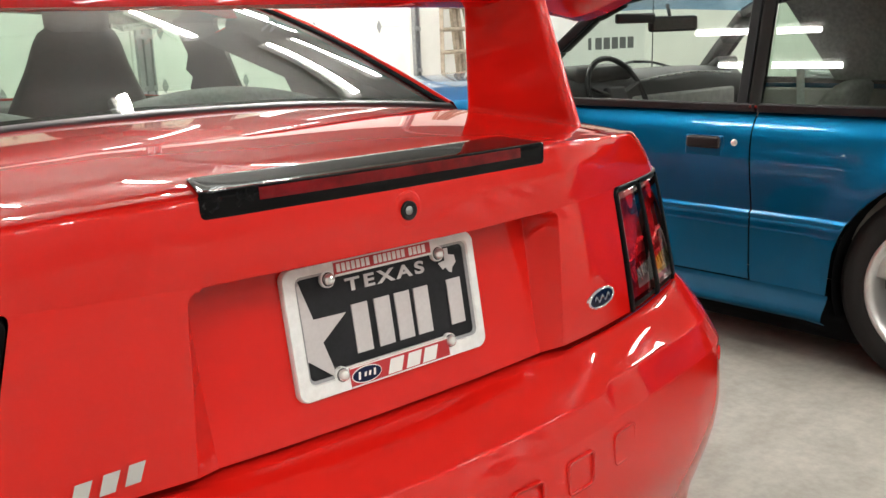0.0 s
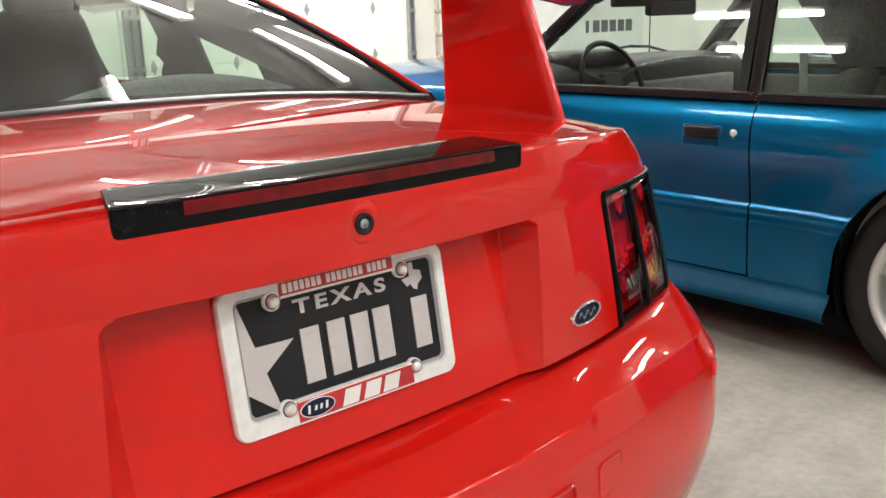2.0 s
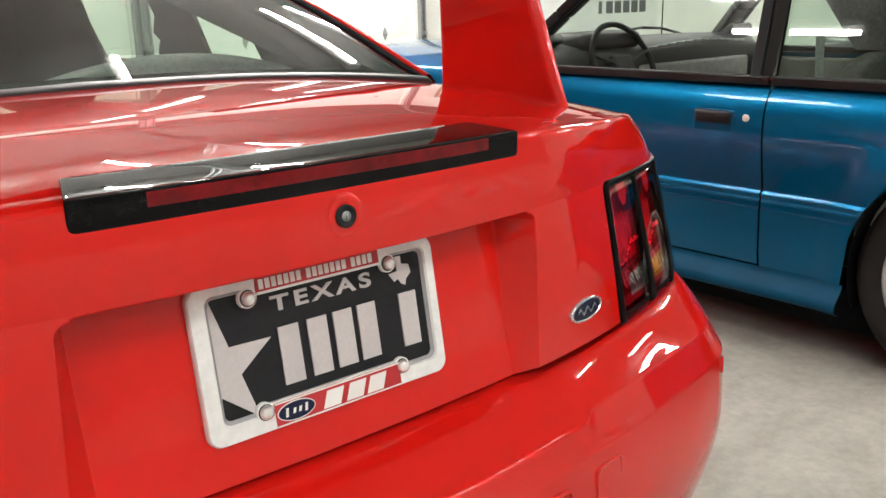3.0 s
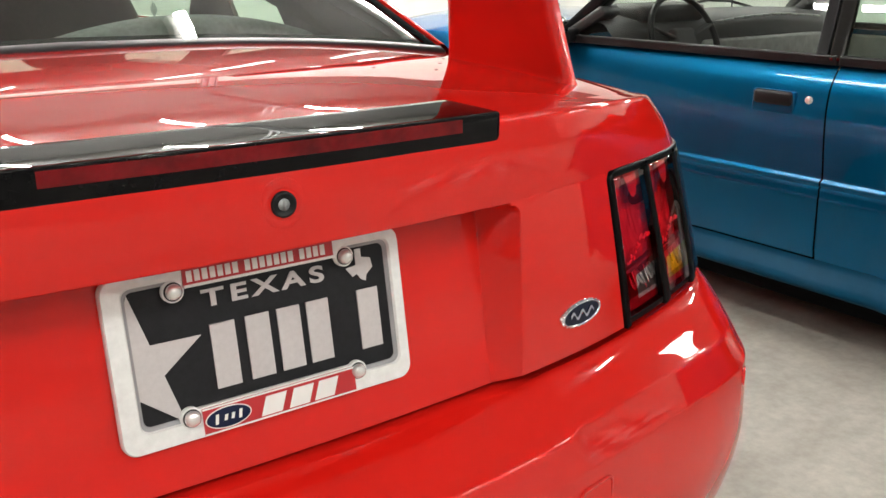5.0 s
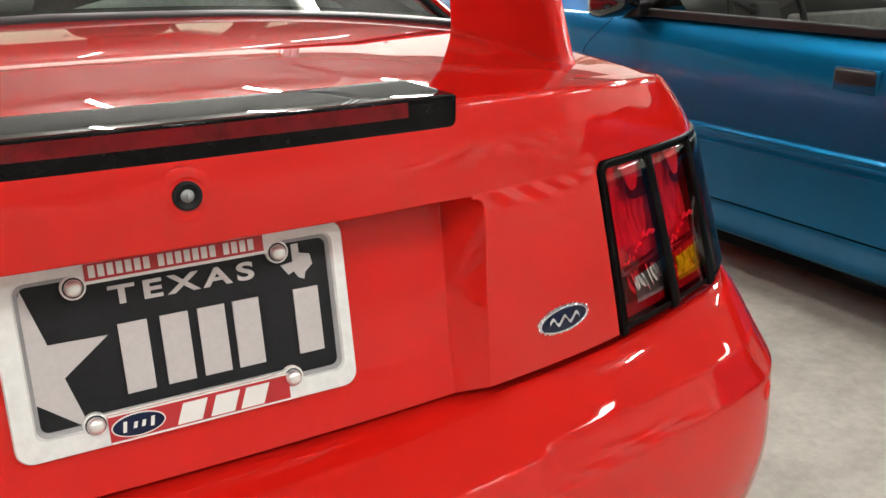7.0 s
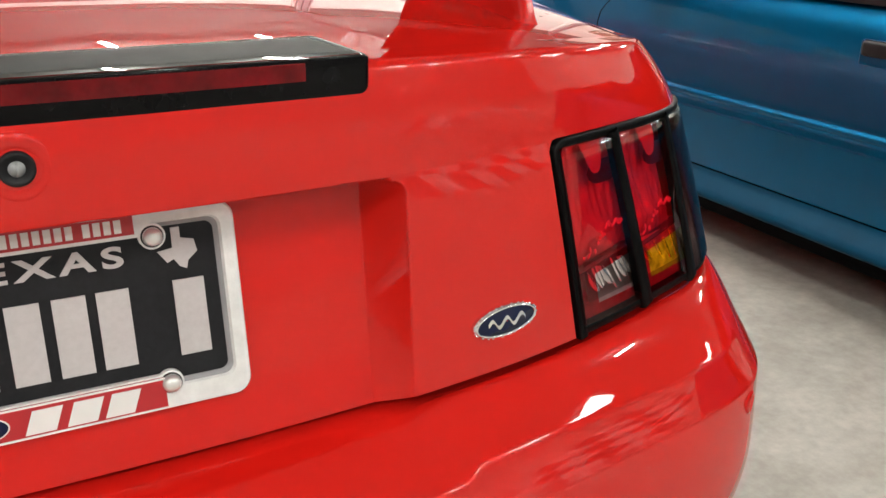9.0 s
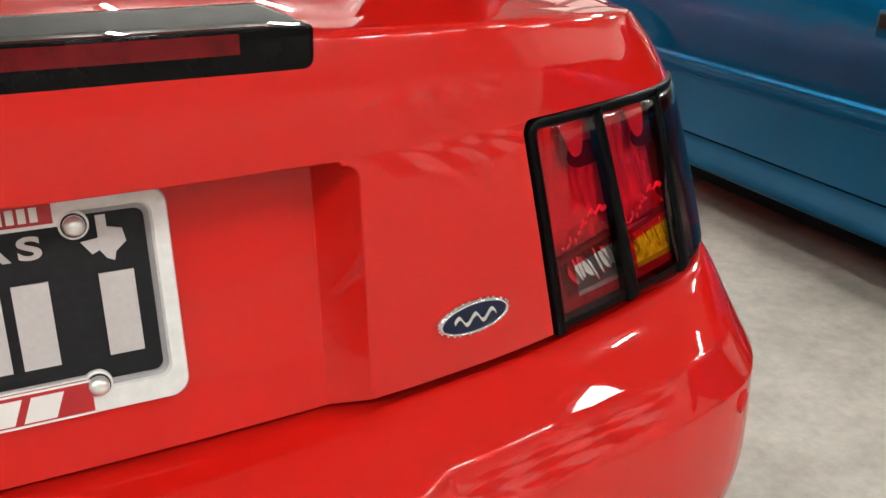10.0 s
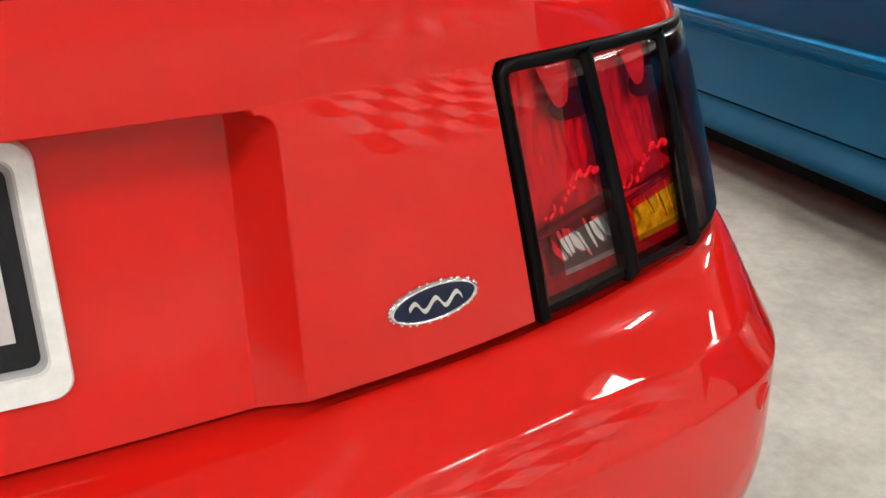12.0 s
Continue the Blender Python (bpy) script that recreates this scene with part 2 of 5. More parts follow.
def spline(points, t):
    """A smooth curve through points at parameter t (0 to len - 1), with tangents scaled to the spacing."""
    n = len(points) - 1
    i = min(int(t), n - 1)
    u = t - i
    p = [Vector(points[k]) if 0 <= k <= n else None for k in (i - 1, i, i + 1, i + 2)]
    d1 = max((p[2] - p[1]).length, 1e-6)
    w = (p[2] - p[1]) / d1

    def tangent(a, b):
        la, lb = max(a.length, 1e-6), max(b.length, 1e-6)
        return (a / la * lb + b / lb * la) / (la + lb) * d1

    m1 = tangent(p[1] - p[0], p[2] - p[1]) if p[0] is not None else w * d1
    m2 = tangent(p[2] - p[1], p[3] - p[2]) if p[3] is not None else w * d1
    if p[0] is None and abs(p[1].x) < 1e-9 and len(points) > 10:
        m1 = Vector((w.x * d1, 0, 0))
    u2, u3 = u * u, u * u * u
    return p[1] * (2 * u3 - 3 * u2 + 1) + m1 * (u3 - 2 * u2 + u) + p[2] * (3 * u2 - 2 * u3) + m2 * (u3 - u2)


FAIRED = {}


def fair_table(points):
    """A fair curve close to points and to their mirror image in x: lengths at the points, and the curve at even steps of length."""
    p = np.array([(-x, y, z) for x, y, z in reversed(points[1:])] + list(points))
    n = len(points) - 1
    u = np.concatenate(([0.0], np.cumsum(np.linalg.norm(np.diff(p, axis=0), axis=1))))
    u -= u[n]
    g = np.linspace(u[0], u[-1], 401)
    h = g[1] - g[0]
    a = np.zeros((len(p), len(g)))
    for k, x in enumerate(u):
        i = min(int((x - g[0]) / h), len(g) - 2)
        f = (x - g[i]) / h
        a[k, i], a[k, i + 1] = 1 - f, f
    d = np.diff(np.eye(len(g)), n=3, axis=0)
    middle = np.abs(g[1:-2] + h / 2)
    reach = np.where(middle < 0.56, 0.085, np.where(middle < 0.68, 0.04, 0.03))
    w = (reach / h) ** 6 * 0.1
    c = np.linalg.solve(a.T @ a + d.T @ (w[:, None] * d), a.T @ p)
    return u[n:], g, c


def fair(points, t):
    """The fair curve through points at parameter t (0 to len - 1)."""
    key = id(points)
    if key not in FAIRED:
        FAIRED[key] = fair_table(points)
    u, g, c = FAIRED[key]
    x = np.interp(t, np.arange(len(u)), u)
    f = (x - g[0]) / (g[1] - g[0])
    i = min(max(int(f), 1), len(g) - 3)
    f -= i
    q = c[i - 1:i + 3]
    p = q[1] + 0.5 * f * (q[2] - q[0] + f * (2 * q[0] - 5 * q[1] + 4 * q[2] - q[3] + f * (3 * (q[1] - q[2]) + q[3] - q[0])))
    return Vector(p)


def even(points, last, n):
    """Parameters 0 to last at n even steps of length along points."""
    fair(points, 0)
    u = FAIRED[id(points)][0]
    m = np.interp(last, np.arange(len(u)), u)
    return [float(np.interp(m * k / n, u, np.arange(len(u)))) for k in range(n + 1)]


def smoothstep(a, b, x):
    t = max(0.0, min(1.0, (x - a) / (b - a)))
    return t * t * (3 - 2 * t)


def frange(a, b, n):
    return [a + (b - a) * k / n for k in range(n + 1)]


# ---- the garage ----
X0, X1, Y0, Y1, HIGH = -7.0, 14.5, -8.0, 8.0, 4.3

bm = bmesh.new()
box(bm, ((X0 + X1) / 2, (Y0 + Y1) / 2, -0.1), (X1 - X0 + 0.6, Y1 - Y0 + 0.6, 0.2))
solid("floor", bm, CONCRETE, "worn grey concrete garage floor with stains", "floor", kind="structure")
bm = bmesh.new()
box(bm, ((X0 + X1) / 2, (Y0 + Y1) / 2, HIGH + 0.1), (X1 - X0 + 0.6, Y1 - Y0 + 0.6, 0.2))
solid("ceiling", bm, CEIL, "dull grey board garage ceiling", "ceiling", kind="structure")
for name, c, s in (("wall_west", (X0 - 0.1, 0, HIGH / 2), (0.2, Y1 - Y0, HIGH)), ("wall_east", (X1 + 0.1, 0, HIGH / 2), (0.2, Y1 - Y0, HIGH)),
                   ("wall_south", ((X0 + X1) / 2, Y0 - 0.1, HIGH / 2), (X1 - X0 + 0.4, 0.2, HIGH))):
    bm = bmesh.new()
    box(bm, c, s)
    if name != "wall_east":
        solid(name, bm, WALL_GREY, "grey block garage wall", "wall", kind="structure")
    else:
        solid(name, bm, WALL_WHITE, "white painted garage wall", "wall", kind="structure")
# The north wall stands round two overhead door openings.
OPEN = [(0.05, 3.05), (3.25, 6.55)]
DOOR_TOP = 3.0
bm = bmesh.new()
for a, b in ((X0, OPEN[0][0]), (OPEN[0][1], OPEN[1][0]), (OPEN[1][1], X1)):
    box(bm, ((a + b) / 2, Y1 + 0.1, DOOR_TOP / 2), (b - a, 0.2, DOOR_TOP))
solid("wall_north", bm, WALL_WHITE, "white painted garage wall round two overhead doors", "wall", kind="structure")


bm = bmesh.new()
box(bm, ((X0 + X1) / 2, Y1 + 0.1, (HIGH + DOOR_TOP) / 2), (X1 - X0, 0.2, HIGH - DOOR_TOP))
solid("wall_header", bm, HEADER, "grey insulated wall band above the overhead doors", "wall", kind="structure")


def overhead_door(name, a, b):
    door = thing(name, "closed white sectional overhead garage door with steel hinges", "garage door", at=((a + b) / 2, Y1 + 0.06, 0))
    door["kind"] = "structure"
    joints = [0.0, 0.23, 0.76, 1.29, 1.82, 2.35, DOOR_TOP]
    for lo, hi in zip(joints, joints[1:]):
        bm = bmesh.new()
        box(bm, ((a + b) / 2, Y1 + 0.07, (lo + hi) / 2), (b - a, 0.05, hi - lo - 0.002), 0.002)
        part("panel", bm, DOOR_WHITE, door, smooth=False)
    for z in joints[1:-1]:
        for j in range(4):
            x = a + 0.12 + (b - a - 0.54) * j / 3
            bm = bmesh.new()
            m = Matrix.Translation((x, Y1 + 0.036, z))
            prism(bm, [(0, 0.075), (0.028, 0.018), (0.028, -0.018), (0, -0.075), (-0.028, -0.018), (-0.028, 0.018)], 0.010, m)
            tube(bm, (x - 0.03, Y1 + 0.034, z), (x + 0.03, Y1 + 0.034, z), 0.009, 8)
            part("hinge", bm, STEEL, door, "grey steel hinge plate", smooth=False)
    return door


for k, (a, b) in enumerate(OPEN):
    overhead_door("garage_door_%d" % (k + 1), a, b)


def door_track(x):
    t = thing("door_track", "galvanised steel door track beside the overhead door", "door track", "door tracks", (x, Y1 - 0.03, 0))
    bm = bmesh.new()
    box(bm, (x - 0.035, Y1 - 0.03, 1.6), (0.012, 0.06, 3.2))
    box(bm, (x + 0.035, Y1 - 0.03, 1.6), (0.012, 0.06, 3.2))
    box(bm, (x, Y1 - 0.008, 1.6), (0.058, 0.012, 3.2))
    part("rail", bm, STEEL, t, smooth=False)
    for z in (0.4, 0.75, 1.25, 1.75, 2.3):
        bm = bmesh.new()
        box(bm, (x - 0.01, Y1 - 0.07, z), (0.10, 0.018, 0.05), 0.004)
        tube(bm, (x, Y1 - 0.095, z), (x, Y1 - 0.05, z), 0.018, 10)
        part("bracket", bm, STEEL, t, smooth=False)
    bend = [(x, Y1 - 0.03, 3.15), (x, Y1 - 0.10, 3.32), (x, Y1 - 0.28, 3.43), (x, Y1 - 0.55, 3.46), (x, Y1 - 3.4, 3.50)]
    bm = bmesh.new()
    for a, b in zip(bend, bend[1:]):
        tube(bm, a, b, 0.032, 8)
    part("overhead_rail", bm, STEEL, t)
    for y in (Y1 - 1.7, Y1 - 3.3):
        bm = bmesh.new()
        box(bm, (x, y, (3.48 + HIGH) / 2), (0.03, 0.006, HIGH - 3.48))
        part("hanger", bm, STEEL, t, smooth=False)
    return t


for x in (-0.02, 3.12, 3.20, 6.64):
    door_track(x)


def ladder(x, y):
    t = thing("ladder", "weathered folding ladder leaning upright on the white wall", "ladder", at=(x, y, 0))
    rails = []
    for sx, top in ((-0.50, -0.06), (0.23, 0.15), (0.02, 0.03), (0.12, 0.09)):
        bm = bmesh.new()
        a, b = Vector((x + sx, y - 0.55 if sx in (-0.50, 0.23) else y - 0.35, 0)), Vector((x + top, y - 0.06, 2.3))
        d = (b - a).normalized()
        m = Matrix.Translation((a + b) / 2) @ d.to_track_quat("Z", "Y").to_matrix().to_4x4()
        box(bm, (0, 0, 0), (0.05, 0.07, (b - a).length), 0.006, m)
        part("rail", bm, WOOD, t, smooth=False)
        rails.append((a, b))
    for k in range(8):
        f = (0.15 + 0.27 * k) / 2.3
        p, q = (r[0].lerp(r[1], f) for r in rails[:2])
        bm = bmesh.new()
        tube(bm, p - Vector((0.04, 0.03, 0)), q + Vector((0.04, -0.03, 0)), 0.026, 10)
        part("rung", bm, WOOD, t)
    return t


ladder(7.10, Y1)


def banner():
    t = thing("banner", "pale vinyl wall banner with a dark printed mark", "banner", at=(9.9, Y1 - 0.02, 1.0))
    bm = bmesh.new()
    box(bm, (9.75, Y1 - 0.012, 1.0), (3.0, 0.012, 0.75), 0.004)
    part("sheet", bm, BANNER, t, smooth=False)
    for k in range(5):
        bm = bmesh.new()
        box(bm, (10.13 + 0.19 * k, Y1 - 0.021, 0.96), (0.145, 0.004, 0.17), 0.0)
        part("print_bar", bm, BANNER_DARK, t, "dark grey printed bar", smooth=False)
    bm = bmesh.new()
    box(bm, (9.93, Y1 - 0.021, 0.96), (0.07, 0.004, 0.17))
    part("print_bar", bm, BANNER_DARK, t, "dark grey printed bar", smooth=False)
    return t


banner()


def checker_strip(x0, y0, n, rows_, q):
    t = thing("floor_mat", "black and white checkered tile mat lying on the concrete floor", "floor mat", at=(x0, y0, 0))
    for i in range(n):
        for j in range(rows_):
            bm = bmesh.new()
            box(bm, (x0 + q * (i + .5), y0 + q * (j + .5), 0.003), (q - 0.002, q - 0.002, 0.006))
            part("tile", bm, BANNER_DARK if (i + j) % 2 else WHITE_PRINT, t, smooth=False)


checker_strip(2.2, -3.67, 10, 4, 0.305)


def strip_light(x, y, length=1.22, turn=0.0):
    t = thing("strip_light", "white single-tube fluorescent strip light under the ceiling", "strip light", "ceiling strip lights", (x, y, HIGH - 0.08))
    m = Matrix.Translation((x, y, HIGH)) @ Matrix.Rotation(radians(turn), 4, "Z")
    bm = bmesh.new()
    box(bm, (0, 0, -0.035), (0.10, length, 0.07), 0.008, m)
    part("housing", bm, WALL_WHITE, t, smooth=False)
    bm = bmesh.new()
    tube(bm, m @ Vector((0, -length / 2 + 0.03, -0.102)), m @ Vector((0, length / 2 - 0.03, -0.102)), 0.026, 12)
    part("tube", bm, TUBE, t, "glowing white tube")
    return t


def panel_light(x, y, width=0.6, length=1.2):
    t = thing("panel_light", "white wide panel light under the ceiling", "panel light", "ceiling panel lights", at=(x, y, HIGH - 0.05))
    bm = bmesh.new()
    box(bm, (x, y, HIGH - 0.04), (width + 0.06, length + 0.06, 0.08), 0.008)
    part("frame", bm, WALL_WHITE, t, smooth=False)
    bm = bmesh.new()
    box(bm, (x, y, HIGH - 0.086), (width, length, 0.012), 0.004)
    part("diffuser", bm, PANEL, t, "glowing white diffuser", smooth=False)
    return t


NORTH = [(-1.15, 3.35), (-0.73, 3.4), (1.62, 2.75), (2.45, 5.0), (2.75, 3.4), (3.2, 3.75), (3.75, 5.7), (6.7, 3.4), (7.1, 3.4), (10.4, 3.4), (10.8, 3.4)]
FAR_NORTH = [(1.1, 6.9), (2.6, 6.9), (4.2, 6.9)]
# Unseen rear row, added to match the north one and light the tail.
SOUTH = [(-4.9, -3.4), (-2.9, -3.4), (-0.9, -3.4), (1.1, -3.4), (10.8, -3.4)]
FAR_SOUTH = [(x, -6.5) for x in (-2.5, 1.0, 4.0, 5.6, 7.2)]
for x, y in NORTH + FAR_NORTH + SOUTH + FAR_SOUTH + [(7.8, 1.0)]:
    strip_light(x, y)
strip_light(5.6, -1.8, 0.62)
panel_light(6.7, -4.35, 0.38, 0.68)
panel_light(9.3, -2.4, 0.4)


# ---- the red car ----
# Plan points of the tail at the lower gap, at the crease and at the deck lip, from the middle to the side and on to the nose.
LOW = [(0, -.044, .683), (.15, -.043, .683), (.272, -.038, .684), (.305, -.035, .685), (.50, -.010, .689), (.608, .024, .692), (.70, .055, .694),
       (.75, .085, .695), (.79, .13, .695), (.82, .20, .695), (.85, .35, .695), (.875, .6, .695), (.89, 1.0, .695)]
MID = [(0, -.048, .897), (.15, -.046, .897), (.272, -.039, .897), (.30, -.036, .898), (.449, -.010, .902), (.532, .014, .903), (.622, .045, .902),
       (.665, .073, .901), (.70, .115, .90), (.73, .19, .90), (.765, .33, .90), (.80, .6, .90), (.825, 1.0, .90)]
LIP = [(0, -.044, .992), (.15, -.043, .992), (.272, -.036, .9915), (.30, -.033, .991), (.43, -.009, .985), (.51, .021, .981), (.59, .061, .976),
       (.63, .097, .971), (.66, .145, .966), (.685, .21, .963), (.715, .34, .963), (.75, .6, .966), (.775, 1.0, .97)]
# Bumper: the soft crease under the shelf and the crisp one below it.
LINE1 = [(0, -.1125, .63), (.15, -.1075, .63), (.27, -.0985, .63), (.31, -.0945, .63), (.49, -.0635, .63), (.60, -.0455, .63), (.69, -.0235, .631), (.755, .0215, .633),
         (.81, .0925, .635), (.85, .1925, .637), (.875, .3325, .639), (.888, .5025, .64)]
LINE2 = [(0, -.135, .577), (.15, -.130, .577), (.27, -.119, .577), (.315, -.113, .577), (.5, -.0765, .577), (.61, -.058, .577), (.70, -.040, .577), (.78, .002, .577),
         (.842, .08, .577), (.882, .18, .577), (.898, .33, .577), (.90, .5, .577)]


def tail(s, v):
    """The tail's skin: s along the plan points, v from the lower gap (0) over the crease (1) to the deck lip (2)."""
    a, b, c = fair(LOW, s), fair(MID, s), fair(LIP, s)
    if v <= 1:
        p = a.lerp(b, v)
        out = 0.0012 * math.sin(math.pi * v)
    else:
        p = b.lerp(c, v - 1)
        out = 0.0042 * math.sin(math.pi * (v - 1))
    n = tail_normal(s)
    return p + n * out


def tail_normal(s):
    d = fair(MID, min(s + 0.05, 11.99)) - fair(MID, max(s - 0.05, 0))
    return Vector((d.y, -d.x, 0)).normalized()


def flip(p):
    return Vector((-p[0], p[1], p[2]))


TAIL_IN, TAIL_OUT = 4.0, 8.0
red_car = thing("red_car", "glossy red two-door coupe with a tall rear wing", "car", at=(0, 1.8, 0))

# Lid: tail face with the plate recess, lip and deck.
LID_END, LID_SIDE = 3.98, 7.55
REC_Z = 0.8965


def recess_sides(z):
    """Half widths of the recess at height z: at its floor and at the lid's face."""
    k = (0.893 - z) / 0.21
    return 0.2690 - 0.004 * k, 0.2905 + 0.0098 * k


def lid_face(s, v):
    p = tail(s, v)
    r = 0.014
    up = max(0.0, min(r, p.z - (REC_Z - 0.004 - r)))
    x_in, x_out = recess_sides(p.z)
    x = abs(p.x) + r - math.sqrt(r * r - up * up)
    t = max(0.0, min(1.0, (x_out - x) / (x_out - x_in)))
    k = 0.10
    t = t * t / (2 * k * (1 - k / 2)) if t < k else (t - k / 2) / (1 - k / 2)
    inside_z = max(0.0, min(1.0, (REC_Z - p.z) / 0.006))
    back = -0.0150 + 0.165 * (p.z - 0.679) - 0.006 * (1 - (p.x / 0.265) ** 2)
    foot_k = max(0.0, (0.730 - p.z) / 0.047)
    back -= 0.0060 * foot_k ** 1.2
    p.y += (back - p.y) * t * inside_z
    p.z -= 0.005 * t * foot_k
    return p


vvals = sorted(set(frange(0, 0.20, 8) + frange(0.20, 0.92, 8) + frange(0.92, 1.02, 20)))
vup = frange(1.02, 1.86, 10)


def lid_columns(v):
    """Columns of the lid's face that follow the recess's slanting side."""
    z = tail(2.0, v).z

    def s_at(x):
        a, b = 0.0, LID_END
        for _ in range(26):
            m = (a + b) / 2
            a, b = (m, b) if tail(m, v).x < x else (a, m)
        return (a + b) / 2

    x_in, x_out = recess_sides(z)
    w = x_out - x_in
    cols = [0.0] + [s_at(x_in * e) for e in frange(0.08, 0.985, 14)] + [s_at(x_in + w * e) for e in [-0.04, -0.015, 0.0, 0.015, 0.04] + frange(0.08, 0.84, 22) + frange(0.86, 1.06, 14)]
    return cols + frange(cols[-1], LID_END, 10)[1:]


def chamfer(s):
    """Where the lip's sloping top meets the deck."""
    n_ = tail_normal(s)
    k = 1 - smoothstep(4.0, 7.6, s)
    return fair(LIP, s) - n_ * (0.019 + 0.011 * k) + Vector((0, 0, 0.0012 + 0.0030 * k))


def lip_round(s, k, n=6, r=0.007):
    """Rounds the tail face into the deck at the lip."""
    c, b = fair(LIP, s), tail(s, 1.8)
    n_ = tail_normal(s)
    up = (c - b).normalized()
    inn = (chamfer(s) - c).normalized()
    a = k / n
    p0, p1, p2 = c - up * r, c, c + inn * r
    return p0 * (1 - a) ** 2 + p1 * 2 * a * (1 - a) + p2 * a * a


def deck_point(u, t):
    """The deck: u from the middle (0) to the side (1), t from the lip to the window."""
    s = 8.0 * u
    r0 = chamfer(s)
    w = Vector((0.745 * u, 0.70 - 0.16 * u * u, 1.026 - 0.052 * abs(u)**3))
    p = r0.lerp(w, t)
    p.z += 0.016 * math.sin(math.pi * t ** 0.75) * (1 - u * u)
    return p


def both(fn_rows):
    """Rows for the right half, with the left half mirrored before them."""
    return [[flip(p) for p in reversed(row[1:])] + row for row in fn_rows]


bm = bmesh.new()
grid(bm, both([[lid_face(s, v) for s in lid_columns(v)] for v in vvals]))
sup = lid_columns(1.02) + frange(LID_END, LID_SIDE, 36)[1:]
grid(bm, both([[tail(s, v) for s in sup] for v in vup] + [[lip_round(s, k) for s in sup] for k in range(0, 7)] + [[chamfer(s) for s in sup]]))
grid(bm, [[flip(tail(s, v)) for s in (LID_END, LID_END + 0.055, LID_END + 0.11)] for v in vvals])
corner = [(3.98, 1.02), (3.98, 0.955), (4.0, 0.985), (4.035, 1.005), (4.09, 1.02)]
for mirror in (False, True):
    vs = [bm.verts.new(flip(tail(s + 0.11, v)) if mirror else tail(s, v)) for s, v in corner]
    for k in range(1, 4):
        bm.faces.new((vs[0], vs[k], vs[k + 1]))
bmesh.ops.remove_doubles(bm, verts=bm.verts, dist=0.0005)
trunk_lid = part("trunk_lid", bm, RED, red_car)
UL = LID_SIDE / 8.0
bm = bmesh.new()
grid(bm, both([[deck_point(UL * i / 30, t) for i in range(31)] for t in frange(0.0, 0.95, 24)]))
part("trunk_deck", bm, RED, red_car)
bm = bmesh.new()
box(bm, (0, 0.095, 0.79), (0.86, 0.02, 0.28))
box(bm, (0, 0.34, 0.76), (1.2, 0.45, 0.3))
part("trunk_inner", bm, VOID, red_car, "dark inner trunk structure", smooth=False)


def side(fn):
    return (fn, lambda *a: flip(fn(*a)))


for sgn in (1, -1):
    f = (lambda p: p) if sgn > 0 else flip
    # Quarter: above the lamp, round to the side, and the deck's edge.
    bm = bmesh.new()
    g = 0.012
    sv = frange(LID_SIDE + 0.05, 12, 90)
    grid(bm, [[f(tail(s, v)) for s in sv] for v in frange(1.02, 1.86, 8)] + [[f(lip_round(s, k)) for s in sv] for k in range(7)] + [[f(chamfer(s)) for s in sv]])
    sv = frange(TAIL_OUT + 0.06, 12, 40)
    grid(bm, [[f(tail(s, v)) for s in sv] for v in frange(0, 1.02, 10)])
    us = frange(UL + 0.006, 1.0, 6)
    grid(bm, [[f(deck_point(u, t)) for u in us] for t in frange(0.0, 1.0, 24)])
    part("quarter_panel", bm, RED, red_car)

# Bumper.
bm = bmesh.new()
brow = []
for s in even(LINE2, 11, 240):
    n = tail_normal(s)
    a = fair(LOW, s) - n * 0.004
    l1, l2 = fair(LINE1, s), fair(LINE2, s)
    even_band = l1 + n * 0.0168
    l2 = Vector((even_band.x, even_band.y, l2.z)).lerp(l2, smoothstep(5.3, 6.9, s))
    foot = a + Vector((0, 0, -0.0115))
    # Under the plate recess the shelf runs further in, without the hollow along the lid.
    mid = 1 - smoothstep(0.24, 0.345, foot.x)
    row = [foot - n * 0.051 + Vector((0, 0, -0.0005)), foot - n * 0.030 + Vector((0, 0, 0.0003 * mid)), foot - n * 0.012 + Vector((0, 0, 0.0008 * mid))]
    shelf = [foot.lerp(l1, k) + Vector((0, 0, (0.0132 - 0.0068 * mid) * math.sin(math.pi * k ** (0.66 + 0.34 * mid)) + 0.001 * mid * (1 - k))) for k in frange(0, 0.955, 30)]
    # The middle of the shelf hangs lower, behind a slanting step.
    drop = Vector((0, -0.008, -0.009))
    for i, p in enumerate(shelf):
        k = i / 30
        edge = 0.299 + 0.034 * k
        shelf[i] = p + drop * (0.2 + 0.8 * k) * (1 - smoothstep(edge - 0.009, edge + 0.009, p.x))
    low1 = drop * (1 - smoothstep(0.324, 0.342, l1.x))
    l1 = l1 + low1
    row += shelf
    # Two crisp edges, with a flat band between them.
    band = [l1.lerp(l2, k) for k in frange(0.075, 0.945, 8)]
    below = l2 + Vector((0, 0, -0.0035)) + n * 0.0003
    row += [shelf[-1] * (1 - k) ** 2 + l1 * 2 * k * (1 - k) + band[0] * k * k for k in frange(0.15, 0.85, 5)] + band
    row += [band[-1] * (1 - k) ** 2 + l2 * 2 * k * (1 - k) + below * k * k for k in frange(0.15, 0.85, 5)] + [below]
    low = [below] + [l2 - n * d + Vector((0, 0, z - l2.z)) for d, z in ((-0.002, .545), (-0.004, .50), (-0.004, .46), (0.001, .42), (0.013, .37), (0.026, .33), (0.043, .28), (0.060, .22), (0.11, .20))]
    row += [spline(low, t) for t in frange(0.15, len(low) - 1, 44)]
    brow.append(row)
